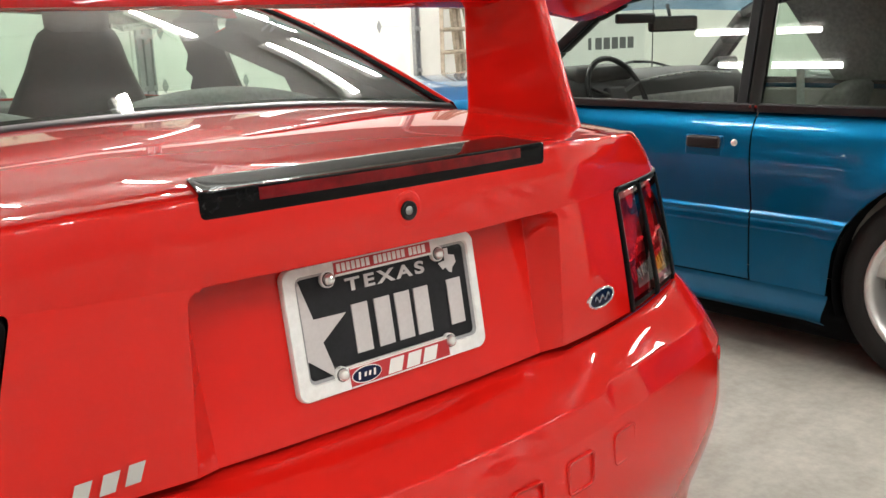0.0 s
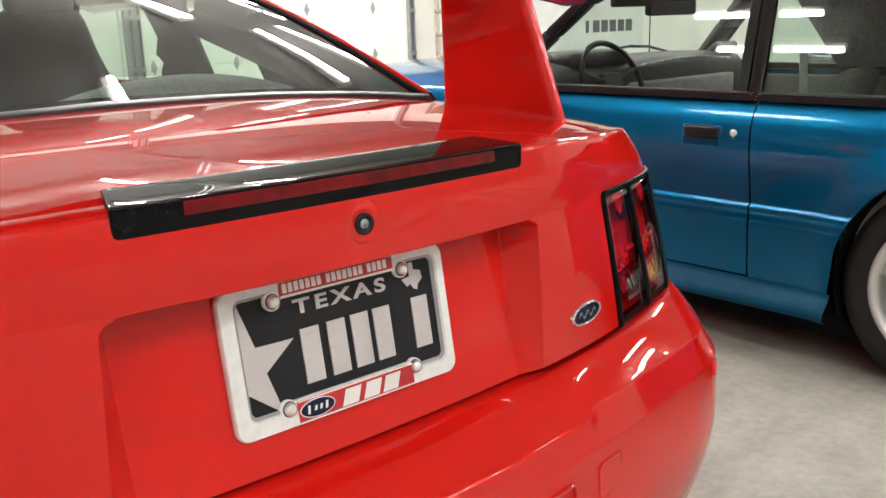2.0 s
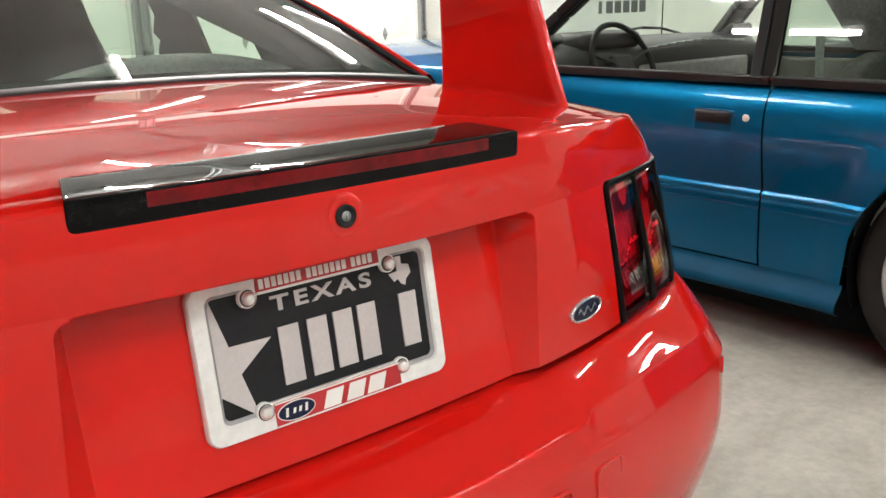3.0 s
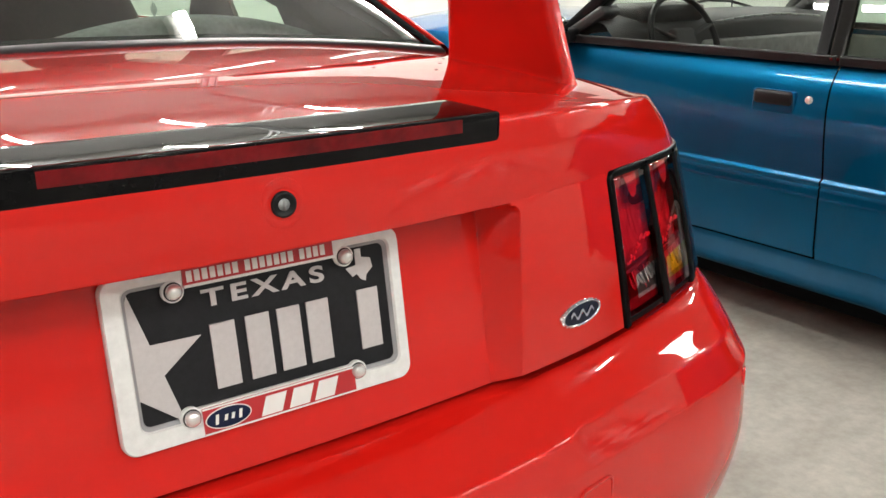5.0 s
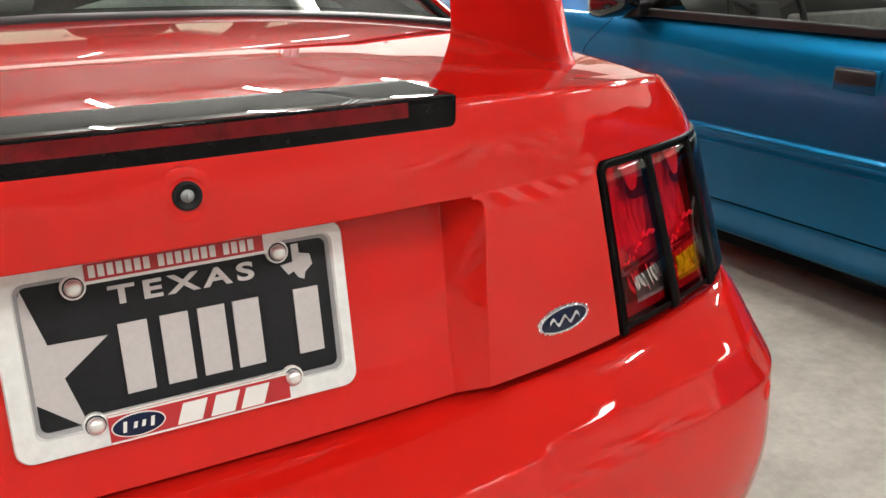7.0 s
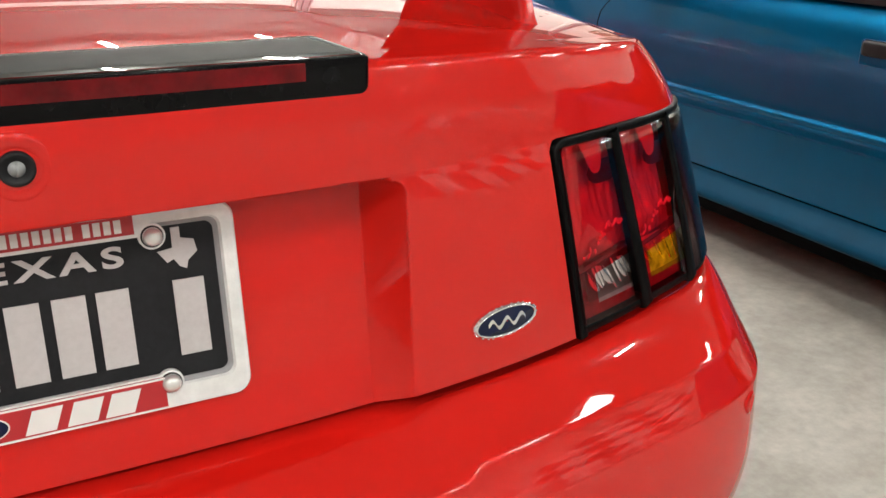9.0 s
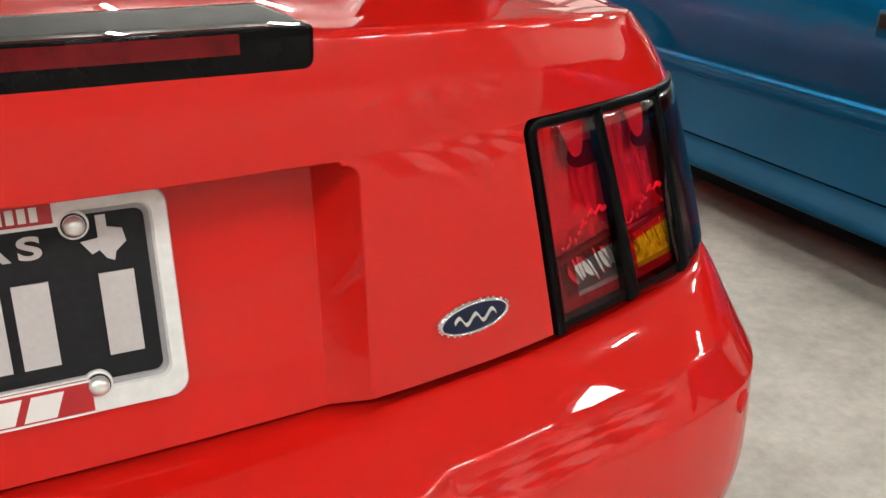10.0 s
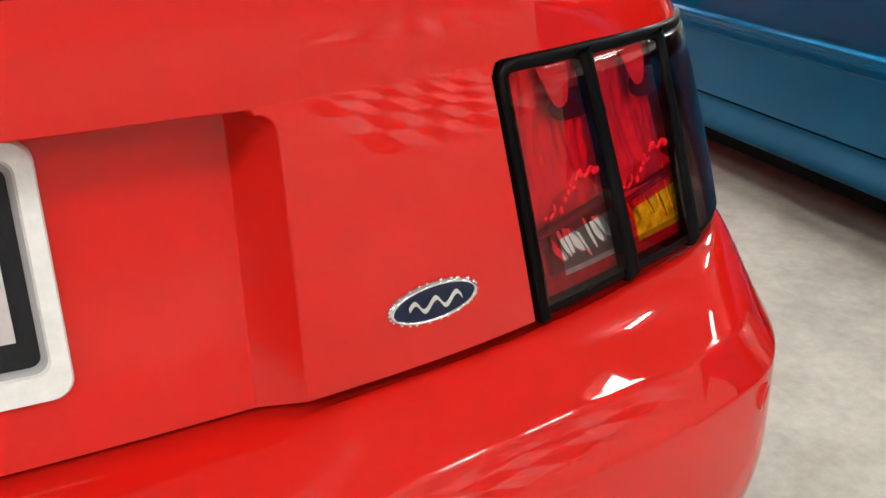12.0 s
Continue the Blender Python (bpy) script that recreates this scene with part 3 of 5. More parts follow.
for _ in range(3):
    brow = [brow[0]] + [[a * 0.25 + b * 0.5 + c * 0.25 for a, b, c in zip(brow[k - 1], brow[k], brow[k + 1])] for k in range(1, len(brow) - 1)] + [brow[-1]]
rows = [list(col) for col in zip(*brow)]
grid(bm, both(rows))
bumper = part("bumper", bm, RED, red_car)


# Lamps: a black frame, three tinted panes each over a faceted bowl.
def lamp(sgn):
    f = (lambda p: p) if sgn > 0 else flip
    lamp_body = None

    tin = TAIL_IN if sgn > 0 else TAIL_IN + 0.11

    def at(s, v, out=0.0):
        return f(tail(s, v) + tail_normal(s) * out)

    def patch(s0, s1, v0, v1, out, ns=10, nv=10):
        b = bmesh.new()
        return grid(b, [[at(s, v, out) for s in frange(s0, s1, ns)] for v in frange(v0, v1, nv)])

    def bar(path, w, out=0.012, deep=0.02, flare=0.0):
        """A rounded strip that follows points (s, v) of the skin; w is its half width across, wider at the foot by flare."""
        half = w
        b = bmesh.new()
        pts = [at(s, v, 0.0) for s, v in path]
        nrm = [at(s, v, 1.0) - at(s, v, 0.0) for s, v in path]
        rows_ = []
        for k, p in enumerate(pts):
            d = (pts[min(k + 1, len(pts) - 1)] - pts[max(k - 1, 0)]).normalized()
            n = nrm[k].normalized()
            c = d.cross(n).normalized()
            w = half * (1 + flare * (1 - path[k][1]) ** 2)
            rows_.append([p + c * x + n * y for x, y in ((-w, -deep), (-w, out * .5), (-w * .7, out), (w * .7, out), (w, out * .5), (w, -deep))])
        return grid(b, rows_)

    lamp_body = part("tail_lamp", patch(tin + 0.03, TAIL_OUT, 0.0, 1.0, -0.05, 24, 10), VOID, red_car, "three-part red tail lamp in a black frame")
    # Frame: one strip up the inner edge, round the corner and along the top, and one along the foot.
    arc = [(tin + 0.06 + 0.13 * (1 - math.cos(a)), 0.925 + 0.058 * math.sin(a)) for a in frange(0, math.pi / 2, 6)]
    part("frame", bar([(tin + 0.06, v) for v in frange(-0.01, 0.91, 12)] + arc + [(s, 0.983) for s in frange(tin + .24, TAIL_OUT, 30)], 0.0050, 0.003, 0.02, 0.22), FRAME_BLACK, lamp_body)
    part("frame", bar([(s, 0.030) for s in frange(tin + .06, TAIL_OUT, 30)], 0.0055, 0.003), FRAME_BLACK, lamp_body)
    for s_ in (5.0, 6.05):
        part("divider", bar([(s_ + 0.02 * (1 - v), v) for v in frange(0.01, 0.985, 14)], 0.0066, 0.007, 0.003, 0.55), FRAME_BLACK, lamp_body)
    # One silver bowl behind all three lenses, in two storeys.
    b = bmesh.new()
    rows_ = []
    for v in frange(0.02, 0.975, 60):
        row = []
        # Bowl cut short at 5.94; the void behind stands in for shade.
        for s in frange(tin + 0.06, 5.94, 80):
            u = (s - 4.05) % 1.0
            hollow = math.sin(math.pi * min(1.0, max(0.0, u)))
            storey = abs(math.sin(math.pi * (v - 0.02) / 0.45)) if v < 0.47 else math.sin(math.pi * (v - 0.47) / 0.505) ** 0.6
            fold = noise.noise(Vector((s * 7.0, v * 3.0 + s, 0.7))) + 0.6 * noise.noise(Vector((s * 19.0, v * 5.0, 3.1)))
            row.append(at(s, v, -0.0075 - 0.009 * hollow * storey + 0.0030 * fold))
        rows_.append(row)
    part("reflector", grid(b, rows_), BOWL, lamp_body, "ribbed silver reflector bowl")
    for s0, s1, low in ((tin + 0.07, 5.0, LENS_CLEAR), (5.0, 6.05, LENS_AMBER), (6.05, 8.0, LENS_SIDE)):
        def sheet(a, c, lo, hi, mat, lab):
            """A pane between a and c; lo and hi give its lower and upper edge along the way, the top edge turning in."""
            bb = bmesh.new()
            rows2 = []
            for k in frange(0, 1, 8):
                rows2.append([at(s, lo(s) + (hi(s) - lo(s)) * k, 0.005) for s in frange(a, c, 12 if c < 7 else 48)])
            if hi(a) > 0.9:
                rows2.append([at(s, hi(s) + 0.010, 0.0025) for s in frange(a, c, 12 if c < 7 else 48)])
                rows2.append([at(s, hi(s) + 0.014, -0.004) for s in frange(a, c, 12 if c < 7 else 48)])
            pane = part("lens", grid(bb, rows2), mat, lamp_body, lab)
            pane.visible_shadow = False

        if low is LENS_SIDE:
            sheet(s0, s1, lambda s: 0.05, lambda s: 0.955, LENS_SIDE, "red side lens darkened to hold a reflection")
            continue
        sa, sb = (s0 + 0.22, s1 - 0.06) if low is LENS_CLEAR else (s0 + 0.17, s1 - 0.05)

        def top(s):
            return 0.30 + 0.06 * (s - s0) / (s1 - s0)

        sheet(s0, s1, top, lambda s: 0.955, LENS_RED, "clear red lens")
        sheet(sa, sb, lambda s: 0.155, top, low, "clear reversing lens" if low is LENS_CLEAR else "amber lens")
        sheet(s0, s1, lambda s: 0.06, lambda s: 0.155, LENS_RED, "clear red lens")
        sheet(s0, sa, lambda s: 0.155, top, LENS_RED, "clear red lens")
        sheet(sb, s1, lambda s: 0.155, top, LENS_RED, "clear red lens")
        # Slanting bright ledge above the lower lens.
        b = bmesh.new()
        rows_ = []
        for dv, d in ((-0.012, -0.010), (-0.004, -0.003), (0.004, -0.002), (0.014, -0.011)):
            rows_.append([at(s, top(s) + 0.012 + dv, d) for s in frange(s0 - 0.05, s1 + 0.05, 14)])
        part("reflector_band", grid(b, rows_), BOWL_DARK, lamp_body, "dull ledge across the reflector")
        # Row of white beads above it, standing in for glints.
        b = bmesh.new()
        rng = random.Random(7)
        for k in range(22):
            u = (k + rng.uniform(0.1, 0.9)) / 22
            if rng.random() < 0.2:
                continue
            s = s0 + (s1 - s0) * (0.10 + 0.86 * u)
            v = 0.405 + 0.115 * smoothstep(0.25, 0.75, u) + rng.uniform(-0.016, 0.016)
            r1, r2 = rng.uniform(0.0011, 0.0024), rng.uniform(0.0018, 0.0046)
            bmesh.ops.create_uvsphere(b, u_segments=8, v_segments=6, radius=1.0,
                                      matrix=Matrix.Translation(at(s, v, -0.003)) @ Matrix.Rotation(rng.uniform(-0.6, 0.6), 4, "Y") @ Matrix.Diagonal((r1, 0.0015, r2, 1)))
        part("glint_row", b, GLINT, lamp_body, "row of small white beads standing in for glints")
        # Dark bowl behind the lower lens, broken by slanting bright shards.
        b = bmesh.new()
        grid(b, [[at(s, v, -0.0068) for s in frange(sa - 0.03, sb + 0.03, 8)] for v in (0.12, 0.20, 0.28, 0.36)])
        part("lower_bowl", b, BOWL_DARK if low is LENS_CLEAR else AMBER_BOWL, lamp_body, "dark lower reflector bowl" if low is LENS_CLEAR else "pale lower reflector bowl")
        b = bmesh.new()
        grid(b, [[at(s, v, -0.0060) for s in frange(s0 - 0.05, s1 + 0.05, 10)] for v in (0.02, 0.06, 0.10, 0.14)])
        part("bowl_foot", b, BOWL_FOOT, lamp_body, "dark foot of the reflector")
        b = bmesh.new()
        rng = random.Random(11 if low is LENS_CLEAR else 5)
        count = 8 if low is LENS_CLEAR else 4
        for k in range(count):
            c = sa + (sb - sa) * (k + rng.uniform(0.2, 0.9)) / (count + 0.2)
            w, lean_ = (sb - sa) * rng.uniform(0.035, 0.105), rng.uniform(0.05, 0.16)
            lo_, hi_ = rng.uniform(0.155, 0.215), rng.uniform(0.27, 0.345)
            rows_ = []
            for q in frange(0, 1, 4):
                half_ = w * (0.35 + 0.65 * math.sin(math.pi * (0.12 + 0.76 * q)))
                mid_ = c + lean_ * (0.5 - q)
                rows_.append([at(max(sa, min(sb, mid_ + j * half_)), lo_ + (hi_ - lo_) * q, -0.0055 + 0.0012 * (1 - abs(j))) for j in (-1, 0, 1)])
            grid(b, rows_)
        part("rib", b, RIB, lamp_body, "slanting bright reflector ribs")
        # Dark socket with a pale tapering shield over it.
        c0 = s0 + (s1 - s0) * 0.77
        b = bmesh.new()
        edge_l = [(0.735, 0.10), (0.745, 0.19), (0.765, 0.25), (0.795, 0.27), (0.825, 0.22), (0.85, 0.17)]
        grid(b, [[at(c0 + k * w_ * (1.0 + 0.06 * math.sin(9 * k)), v, -0.0045) for k in (-1, -0.6, -0.2, 0.2, 0.6, 1)] for v, w_ in edge_l])
        part("socket", b, SOCKET, lamp_body, "dark bulb socket")
        b = bmesh.new()
        grid(b, [[at(c0 - 0.12 + k * w_, v, d) for k in (-1, -0.5, 0, 0.5, 1)] for v, w_, d in ((0.790, 0.03, -0.0035), (0.805, 0.075, -0.003), (0.84, 0.115, -0.003), (0.89, 0.15, -0.003), (0.945, 0.18, -0.005))])
        part("shield", b, SHIELD, lamp_body, "pale bulb shield")


lamp(1)
lamp(-1)

# High brake lamp on the lip: black housing with a smoked red lens.
bm = bmesh.new()
rows = []
for u in frange(-1, -0.968, 8) + frange(-0.95, 0.95, 50) + frange(0.968, 1, 8):
    x = -0.0058 + 0.2618 * u
    y0 = fair(LIP, abs(x) / 0.272 * 2.0).y - 0.004
    e = max(0.0, min(1.0, (abs(u) - 0.968) / 0.032))
    turn_in = 1 - math.sqrt(1 - min(0.999, e * e))
    zb, zt = .9680 + (0.008 if u > 0 else 0.004) * turn_in, .9970 - 0.0016 * turn_in
    y0 += 0.0022 * turn_in
    prof = [(y0 + 0.03, zb - 0.001), (y0 + 0.002, zb - 0.001), (y0, zb), (y0 - 0.0005, zb + 0.001), (y0 - 0.0005, zt - 0.001), (y0 - 0.0003, zt), (y0 + 0.0010, zt + 0.0008), (y0 + 0.0022, zt + 0.0012), (y0 + 0.004, zt + 0.0015), (y0 + 0.015, zt + 0.0027),
            (y0 + 0.030, zt + 0.0042), (y0 + 0.045, zt + 0.0056), (y0 + 0.060, zt + 0.0069), (y0 + 0.0675, zt + 0.0073), (y0 + 0.073, zt + 0.003)]
    rows.append([Vector((x * (1.0 - 0.074 * (0.0 if k < 6 else min(1.0, (y - y0) / 0.0675))), y, z)) for k, (y, z) in enumerate(prof)])
for a, b in ((0, 6), (5, 15)):
    bm = bmesh.new()
    grid(bm, [row[a:b] for row in rows])
    bmesh.ops.holes_fill(bm, edges=bm.edges[:])
    if a == 0:
        brake = part("high_brake_lamp", bm, BLACK_FACE, red_car, "black high brake lamp with a smoked lens")
    else:
        part("top_cover", bm, COVER_BLACK, brake, "gloss black top cover")
SMOKED = simple("smoked_red_lens", (0.12, 0.0015, 0.004), 0.10, coat=0.0, var=0.85, scale=11, spec=0.25)
bm = bmesh.new()
grid(bm, [[Vector((x, fair(LIP, abs(x) / 0.272 * 2).y - 0.0055, z)) for x in frange(-0.200, 0.203, 24)] for z in (0.9815, 0.9950)])
thick(bm, 0.003)
part("lens", bm, SMOKED, brake, "smoked dark red lens", smooth=False)

# Lock.
ly = tail(0, 1.32).y
LOCK_Z = 0.940
lm = Matrix.Translation((0, ly, LOCK_Z)) @ Matrix.Rotation(radians(90), 4, "X")
bm = bmesh.new()
lathe(bm, [(0.0245, -0.0018), (0.0230, -0.0006), (0.0205, 0.0002), (0.0170, 0.0004), (0.0140, -0.0004), (0.0118, -0.0016)], lm, 36)
lock = part("trunk_lock", bm, RED, red_car, "round trunk lock in a red collar")
bm = bmesh.new()
lathe(bm, [(0.0122, -0.002), (0.0119, 0.0030), (0.0098, 0.0038), (0.0086, 0.0016), (0.0, 0.0016)], lm, 28)
part("ring", bm, BLACK_SATIN, lock, "black ring")
bm = bmesh.new()
lathe(bm, [(0.0056, 0.001), (0.0054, 0.0026), (0.0, 0.0028)], lm, 20)
box(bm, (0, 0, 0.0045), (0.0022, 0.009, 0.0012), 0, lm)
part("key_barrel", bm, STEEL, lock, "worn steel key barrel")


# Number plate and its frame.
LEAN = math.degrees(math.atan2(0.0195, 0.119))
pm = Matrix.Translation((0, -0.0020, 0.8005)) @ Matrix.Rotation(radians(-LEAN), 4, "X")
plate = thing("licence_plate", "black licence plate in a white metal frame on the trunk", "licence plate", at=(0, -0.01, 0.798))
bm = bmesh.new()
prism(bm, round_rect(0.304, 0.152, 0.012), 0.0015, pm)
part("plate", bm, PLATE_BLACK, plate, smooth=False)


def flat(name, pts, mat, label="", off=0.0, depth=0.0012, parent=None):
    b = bmesh.new()
    prism(b, pts, depth, pm @ Matrix.Translation((0, -off - depth, 0)))
    return part(name, b, mat, parent or plate, label, smooth=False)


star = []
for k in range(10):
    r = (0.076, 0.0292)[k % 2]
    a = radians(89 + 36 * k)
    star.append((-0.1305 + 0.875 * r * math.cos(a), -0.0065 + 0.93 * r * math.sin(a)))
star = [(max(-0.145, x), max(-0.070, z)) for x, z in star]
flat("star", star, PLATE_GREY, "pale grey five-pointed star")
state = [(0.104, .056), (0.112, .056), (0.112, .045), (0.124, .042), (0.126, .030), (0.117, .022), (0.115, .014), (0.109, .017), (0.104, .025), (0.098, .022), (0.090, .034), (0.104, .036)]
state = [(0.1075 + (x - 0.108) * .86, 0.0495 + (z - 0.038) * .82) for x, z in state]
flat("state_outline", state, PLATE_GREY, "pale grey state outline")
for x in (-0.0460, -0.0105, 0.0225, 0.0545, 0.1130):
    w = 0.0245
    flat("number_bar", [(x - w / 2, -0.041), (x + w / 2, -0.041), (x + w / 2, 0.0215), (x - w / 2, 0.0215)], PLATE_GREY, "pale grey bar", 0.0, 0.002)
txt = bpy.data.curves.new("state_name", "FONT")
txt.body, txt.size, txt.align_x, txt.align_y, txt.extrude, txt.space_character = "TEXAS", 0.0225, "CENTER", "CENTER", 0.0006, 1.32
txt.offset = 0.0006
t_ob = new("state_name", txt)
dg = bpy.context.evaluated_depsgraph_get()
me = bpy.data.meshes.new_from_object(t_ob.evaluated_get(dg))
bpy.data.objects.remove(t_ob)
bm = bmesh.new()
bm.from_mesh(me)
xs = [v.co.x for v in bm.verts]
bmesh.ops.transform(bm, matrix=pm @ Matrix.Translation((0.0025, -0.0008, 0.0462)) @ Matrix.Rotation(radians(90), 4, "X") @ Matrix.Diagonal((0.128 / (max(xs) - min(xs)), 1.0, 1, 1)), verts=bm.verts)
part("state_name", bm, PLATE_GREY, plate, "pale grey state name lettering", smooth=False)

# The frame: a rounded ring, with wider tabs at the bolts.
bm = bmesh.new()
outer = round_rect(0.308, 0.164, 0.014, 6)
MX, MZ = 0.003, 0.0035
inner = [(x + MX, z + MZ) for x, z in round_rect(0.276, 0.133, 0.009, 6)]
rings = []
for pts, y in ((outer, 0.002), (outer, -0.0045), ([(x * .992, z * .985) for x, z in outer], -0.007), ([(x * 1.012, z * 1.02) for x, z in inner], -0.0065), (inner, -0.004), (inner, 0.001)):
    rings.append([pm @ Vector((x, y, z)) for x, z in pts])
grid(bm, rings, close=True)
pframe = part("frame", bm, FRAME_WHITE, plate, "white metal plate frame", smooth=False)
bm = bmesh.new()
grid(bm, [[pm @ Vector((x, y, z)) for x, z in pts] for pts, y in ((inner, -0.0035), ([(x + MX, z + MZ) for x, z in round_rect(0.2705, 0.1275, 0.008, 6)], -0.0022), ([(x + MX, z + MZ) for x, z in round_rect(0.2685, 0.1255, 0.007, 6)], -0.0004))], close=True)
part("inner_lip", bm, LIP_GREY, pframe, "grey bevelled inner lip")
for name, x0, x1, z0, z1, mat, lab in (("top_strip", -0.079, 0.076, 0.0625, 0.0805, RED_PRINT, "dark red strip on the frame"),
                                       ("bottom_strip", -0.079, 0.084, -0.0805, -0.0545, RED_PRINT, "red strip on the frame")):
    za, zb = (z0 - 0.0015, 0.074) if z0 > 0 else (-0.066, z1 + 0.0015)
    flat("strip_tab", [(x0 - 0.012, za), (x1 + 0.012, za), (x1 + 0.012, zb), (x0 - 0.012, zb)], FRAME_WHITE, "white metal tab behind the strip", 0.0004, 0.0058, pframe)
    flat(name, [(x0, z0), (x1, z0), (x1, z1), (x0, z1)], mat, lab, 0.0062, 0.0018, pframe)
    for z in (z0 + 0.0008, z1 - 0.0008):
        flat("strip_edge", [(x0, z - 0.0008), (x1, z - 0.0008), (x1, z + 0.0008), (x0, z + 0.0008)], WHITE_PRINT, "white line", 0.0078, 0.0008, pframe)
x = -0.0755
for word in (7, 7, 4):
    for k in range(word):
        flat("print_bar", [(x, 0.0665), (x + 0.0052, 0.0665), (x + 0.0052, 0.0768), (x, 0.0768)], WHITE_PRINT, "white bar", 0.0080, 0.0006, pframe)
        x += 0.0075
    x += 0.0048
for x in (-0.022, 0.008, 0.036):
    flat("print_bar", [(x, -0.0775), (x + 0.022, -0.0775), (x + 0.029, -0.0590), (x + 0.007, -0.0590)], WHITE_PRINT, "white slanted bar", 0.0080, 0.0006, pframe)
oval = [(0.0232 * math.cos(a) - 0.0545, 0.0106 * math.sin(a) - 0.0675) for a in (2 * math.pi * k / 28 for k in range(28))]
flat("oval_rim", oval, WHITE_PRINT, "white oval rim", 0.0078, 0.0006, pframe)
oval = [(0.022 * math.cos(a) - 0.0545, 0.0095 * math.sin(a) - 0.0675) for a in (2 * math.pi * k / 28 for k in range(28))]
flat("oval_mark", oval, NAVY, "navy oval mark", 0.0080, 0.0008, pframe)
for x, h in ((-0.0665, 0.0095), (-0.0575, 0.0055), (-0.0505, 0.0055), (-0.0430, 0.0085)):
    flat("oval_stroke", [(x - 0.002, -0.0675 - h / 2), (x + 0.001, -0.0675 - h / 2), (x + 0.0025, -0.0675 + h / 2), (x - 0.0005, -0.0675 + h / 2)], WHITE_PRINT, "pale stroke", 0.0088, 0.0004, pframe)
for sx in (-1, 1):
    for sz in (-1, 1):
        c = (sx * 0.0889, 0, sz * 0.0603)
        bm = bmesh.new()
        bmatrix = pm @ Matrix.Translation((c[0], -0.0062, c[2])) @ Matrix.Rotation(radians(90), 4, "X")
        lathe(bm, [(0.0104, -0.0055), (0.0104, 0.0000), (0.0098, 0.0004), (0.0, 0.0004)], bmatrix, 24)
        part("bolt_tab", bm, FRAME_WHITE, pframe, "round white tab under the bolt")
        bm = bmesh.new()
        lathe(bm, [(0.0076, -0.002), (0.0078, 0.003), (0.0070, 0.0058), (0.005, 0.0075), (0.0025, 0.0082), (0.0, 0.0084)], bmatrix, 20)
        bolt = part("bolt", bm, BOLT, plate, "domed bright bolt cap")
        # The black ring stands in for the shadow round each bolt.
        bm = bmesh.new()
        lathe(bm, [(0.0090, -0.002), (0.0088, 0.0010), (0.0074, 0.0012)], bmatrix, 20)
        part("bolt_shadow", bm, BLACK_SATIN, bolt, "black ring standing in for the bolt's shadow")


# Oval badge by the lamp and slanted letters' place on the other side.
def badge():
    s0 = 3.505
    p = tail(s0, 0.240)
    n = tail_normal(s0)
    right = Vector((-n.y, n.x, 0))
    m = Matrix((( right.x, -n.x, 0, p.x), (right.y, -n.y, 0, p.y), (0, 0, 1, p.z), (0, 0, 0, 1)))
    def ell(a, b, y):
        return [m @ Vector((a * math.cos(t), y, b * math.sin(t))) for t in (2 * math.pi * k / 40 for k in range(40))]
    b = bmesh.new()
    grid(b, [ell(.0392, .0165, .004), ell(.0392, .0165, -.0015), ell(.0376, .0152, -.0040), ell(.0360, .0138, -.0048), ell(.0352, .0130, -.003)], close=True)
    o = part("badge", b, CHROME, red_car, "navy oval badge with a chrome rim")
    for k in range(26):
        t = 2 * math.pi * (k + 0.2 * math.sin(2 * k)) / 26
        b = bmesh.new()
        bmesh.ops.create_icosphere(b, subdivisions=2, radius=.0015, matrix=m @ Matrix.Translation((.0384 * math.cos(t), -.0022, .0161 * math.sin(t))))
        part("bead", b, CHROME, o)
    b = bmesh.new()
    grid(b, [ell(.0356, .0134, -.0030), ell(.02, .0075, -.0036), ell(.001, .0005, -.0040)], close=True)
    part("face", b, NAVY, o, "navy enamel face")
    b = bmesh.new()
    def stroke(pts, w):
        rows = [[m @ Vector((x - w * .3, -.0046, z + w)), m @ Vector((x + w * .3, -.0046, z - w))] for x, z in pts]
        grid(b, rows)
    stroke([(-.023 + .00115 * k, .0042 * math.sin(k * 0.40)) for k in range(41)], .0021)
    part("stroke", b, CHROME, o, "plain silver wave")


badge()
bm = bmesh.new()
for k, x in enumerate((-0.432, -0.404, -0.378)):
    p = tail(3.0 + (abs(x) - 0.305) / 0.195, 0.16)
    m = Matrix.Translation((x, p.y - 0.006, 0.698 + 0.003 * k))
    prism(bm, [(0, 0), (0.017, 0.0), (0.025, 0.022), (0.007, 0.022)], 0.008, m)
part("side_emblem", bm, CHROME, red_car, "three slanted chrome bars", smooth=False)

for k in range(7):
    x = -0.36 + 0.12 * k
    s = abs(x) / 0.27 * 2 if abs(x) < 0.27 else 2 + (abs(x) - 0.27) / 0.045 if abs(x) < 0.315 else 3 + (abs(x) - 0.315) / 0.185
    p = fair(LINE2, s)
    bm = bmesh.new()
    ang = -math.copysign(math.atan2(0.19 * smoothstep(0.1, 0.4, abs(x)), 1), x)
    m = Matrix.Translation((x, p.y - 0.0022, 0.528)) @ Matrix.Rotation(-ang, 4, "Z")
    o, i = round_rect(0.064, 0.054, 0.010), round_rect(0.057, 0.047, 0.008)
    grid(bm, [[m @ Vector((a, y, b)) for a, b in pts] for pts, y in ((o, 0.005), (o, -0.0005), (i, -0.0005), (i, 0.005))], close=True)
    part("embossed_block", bm, RED, bumper, "raised red outline")

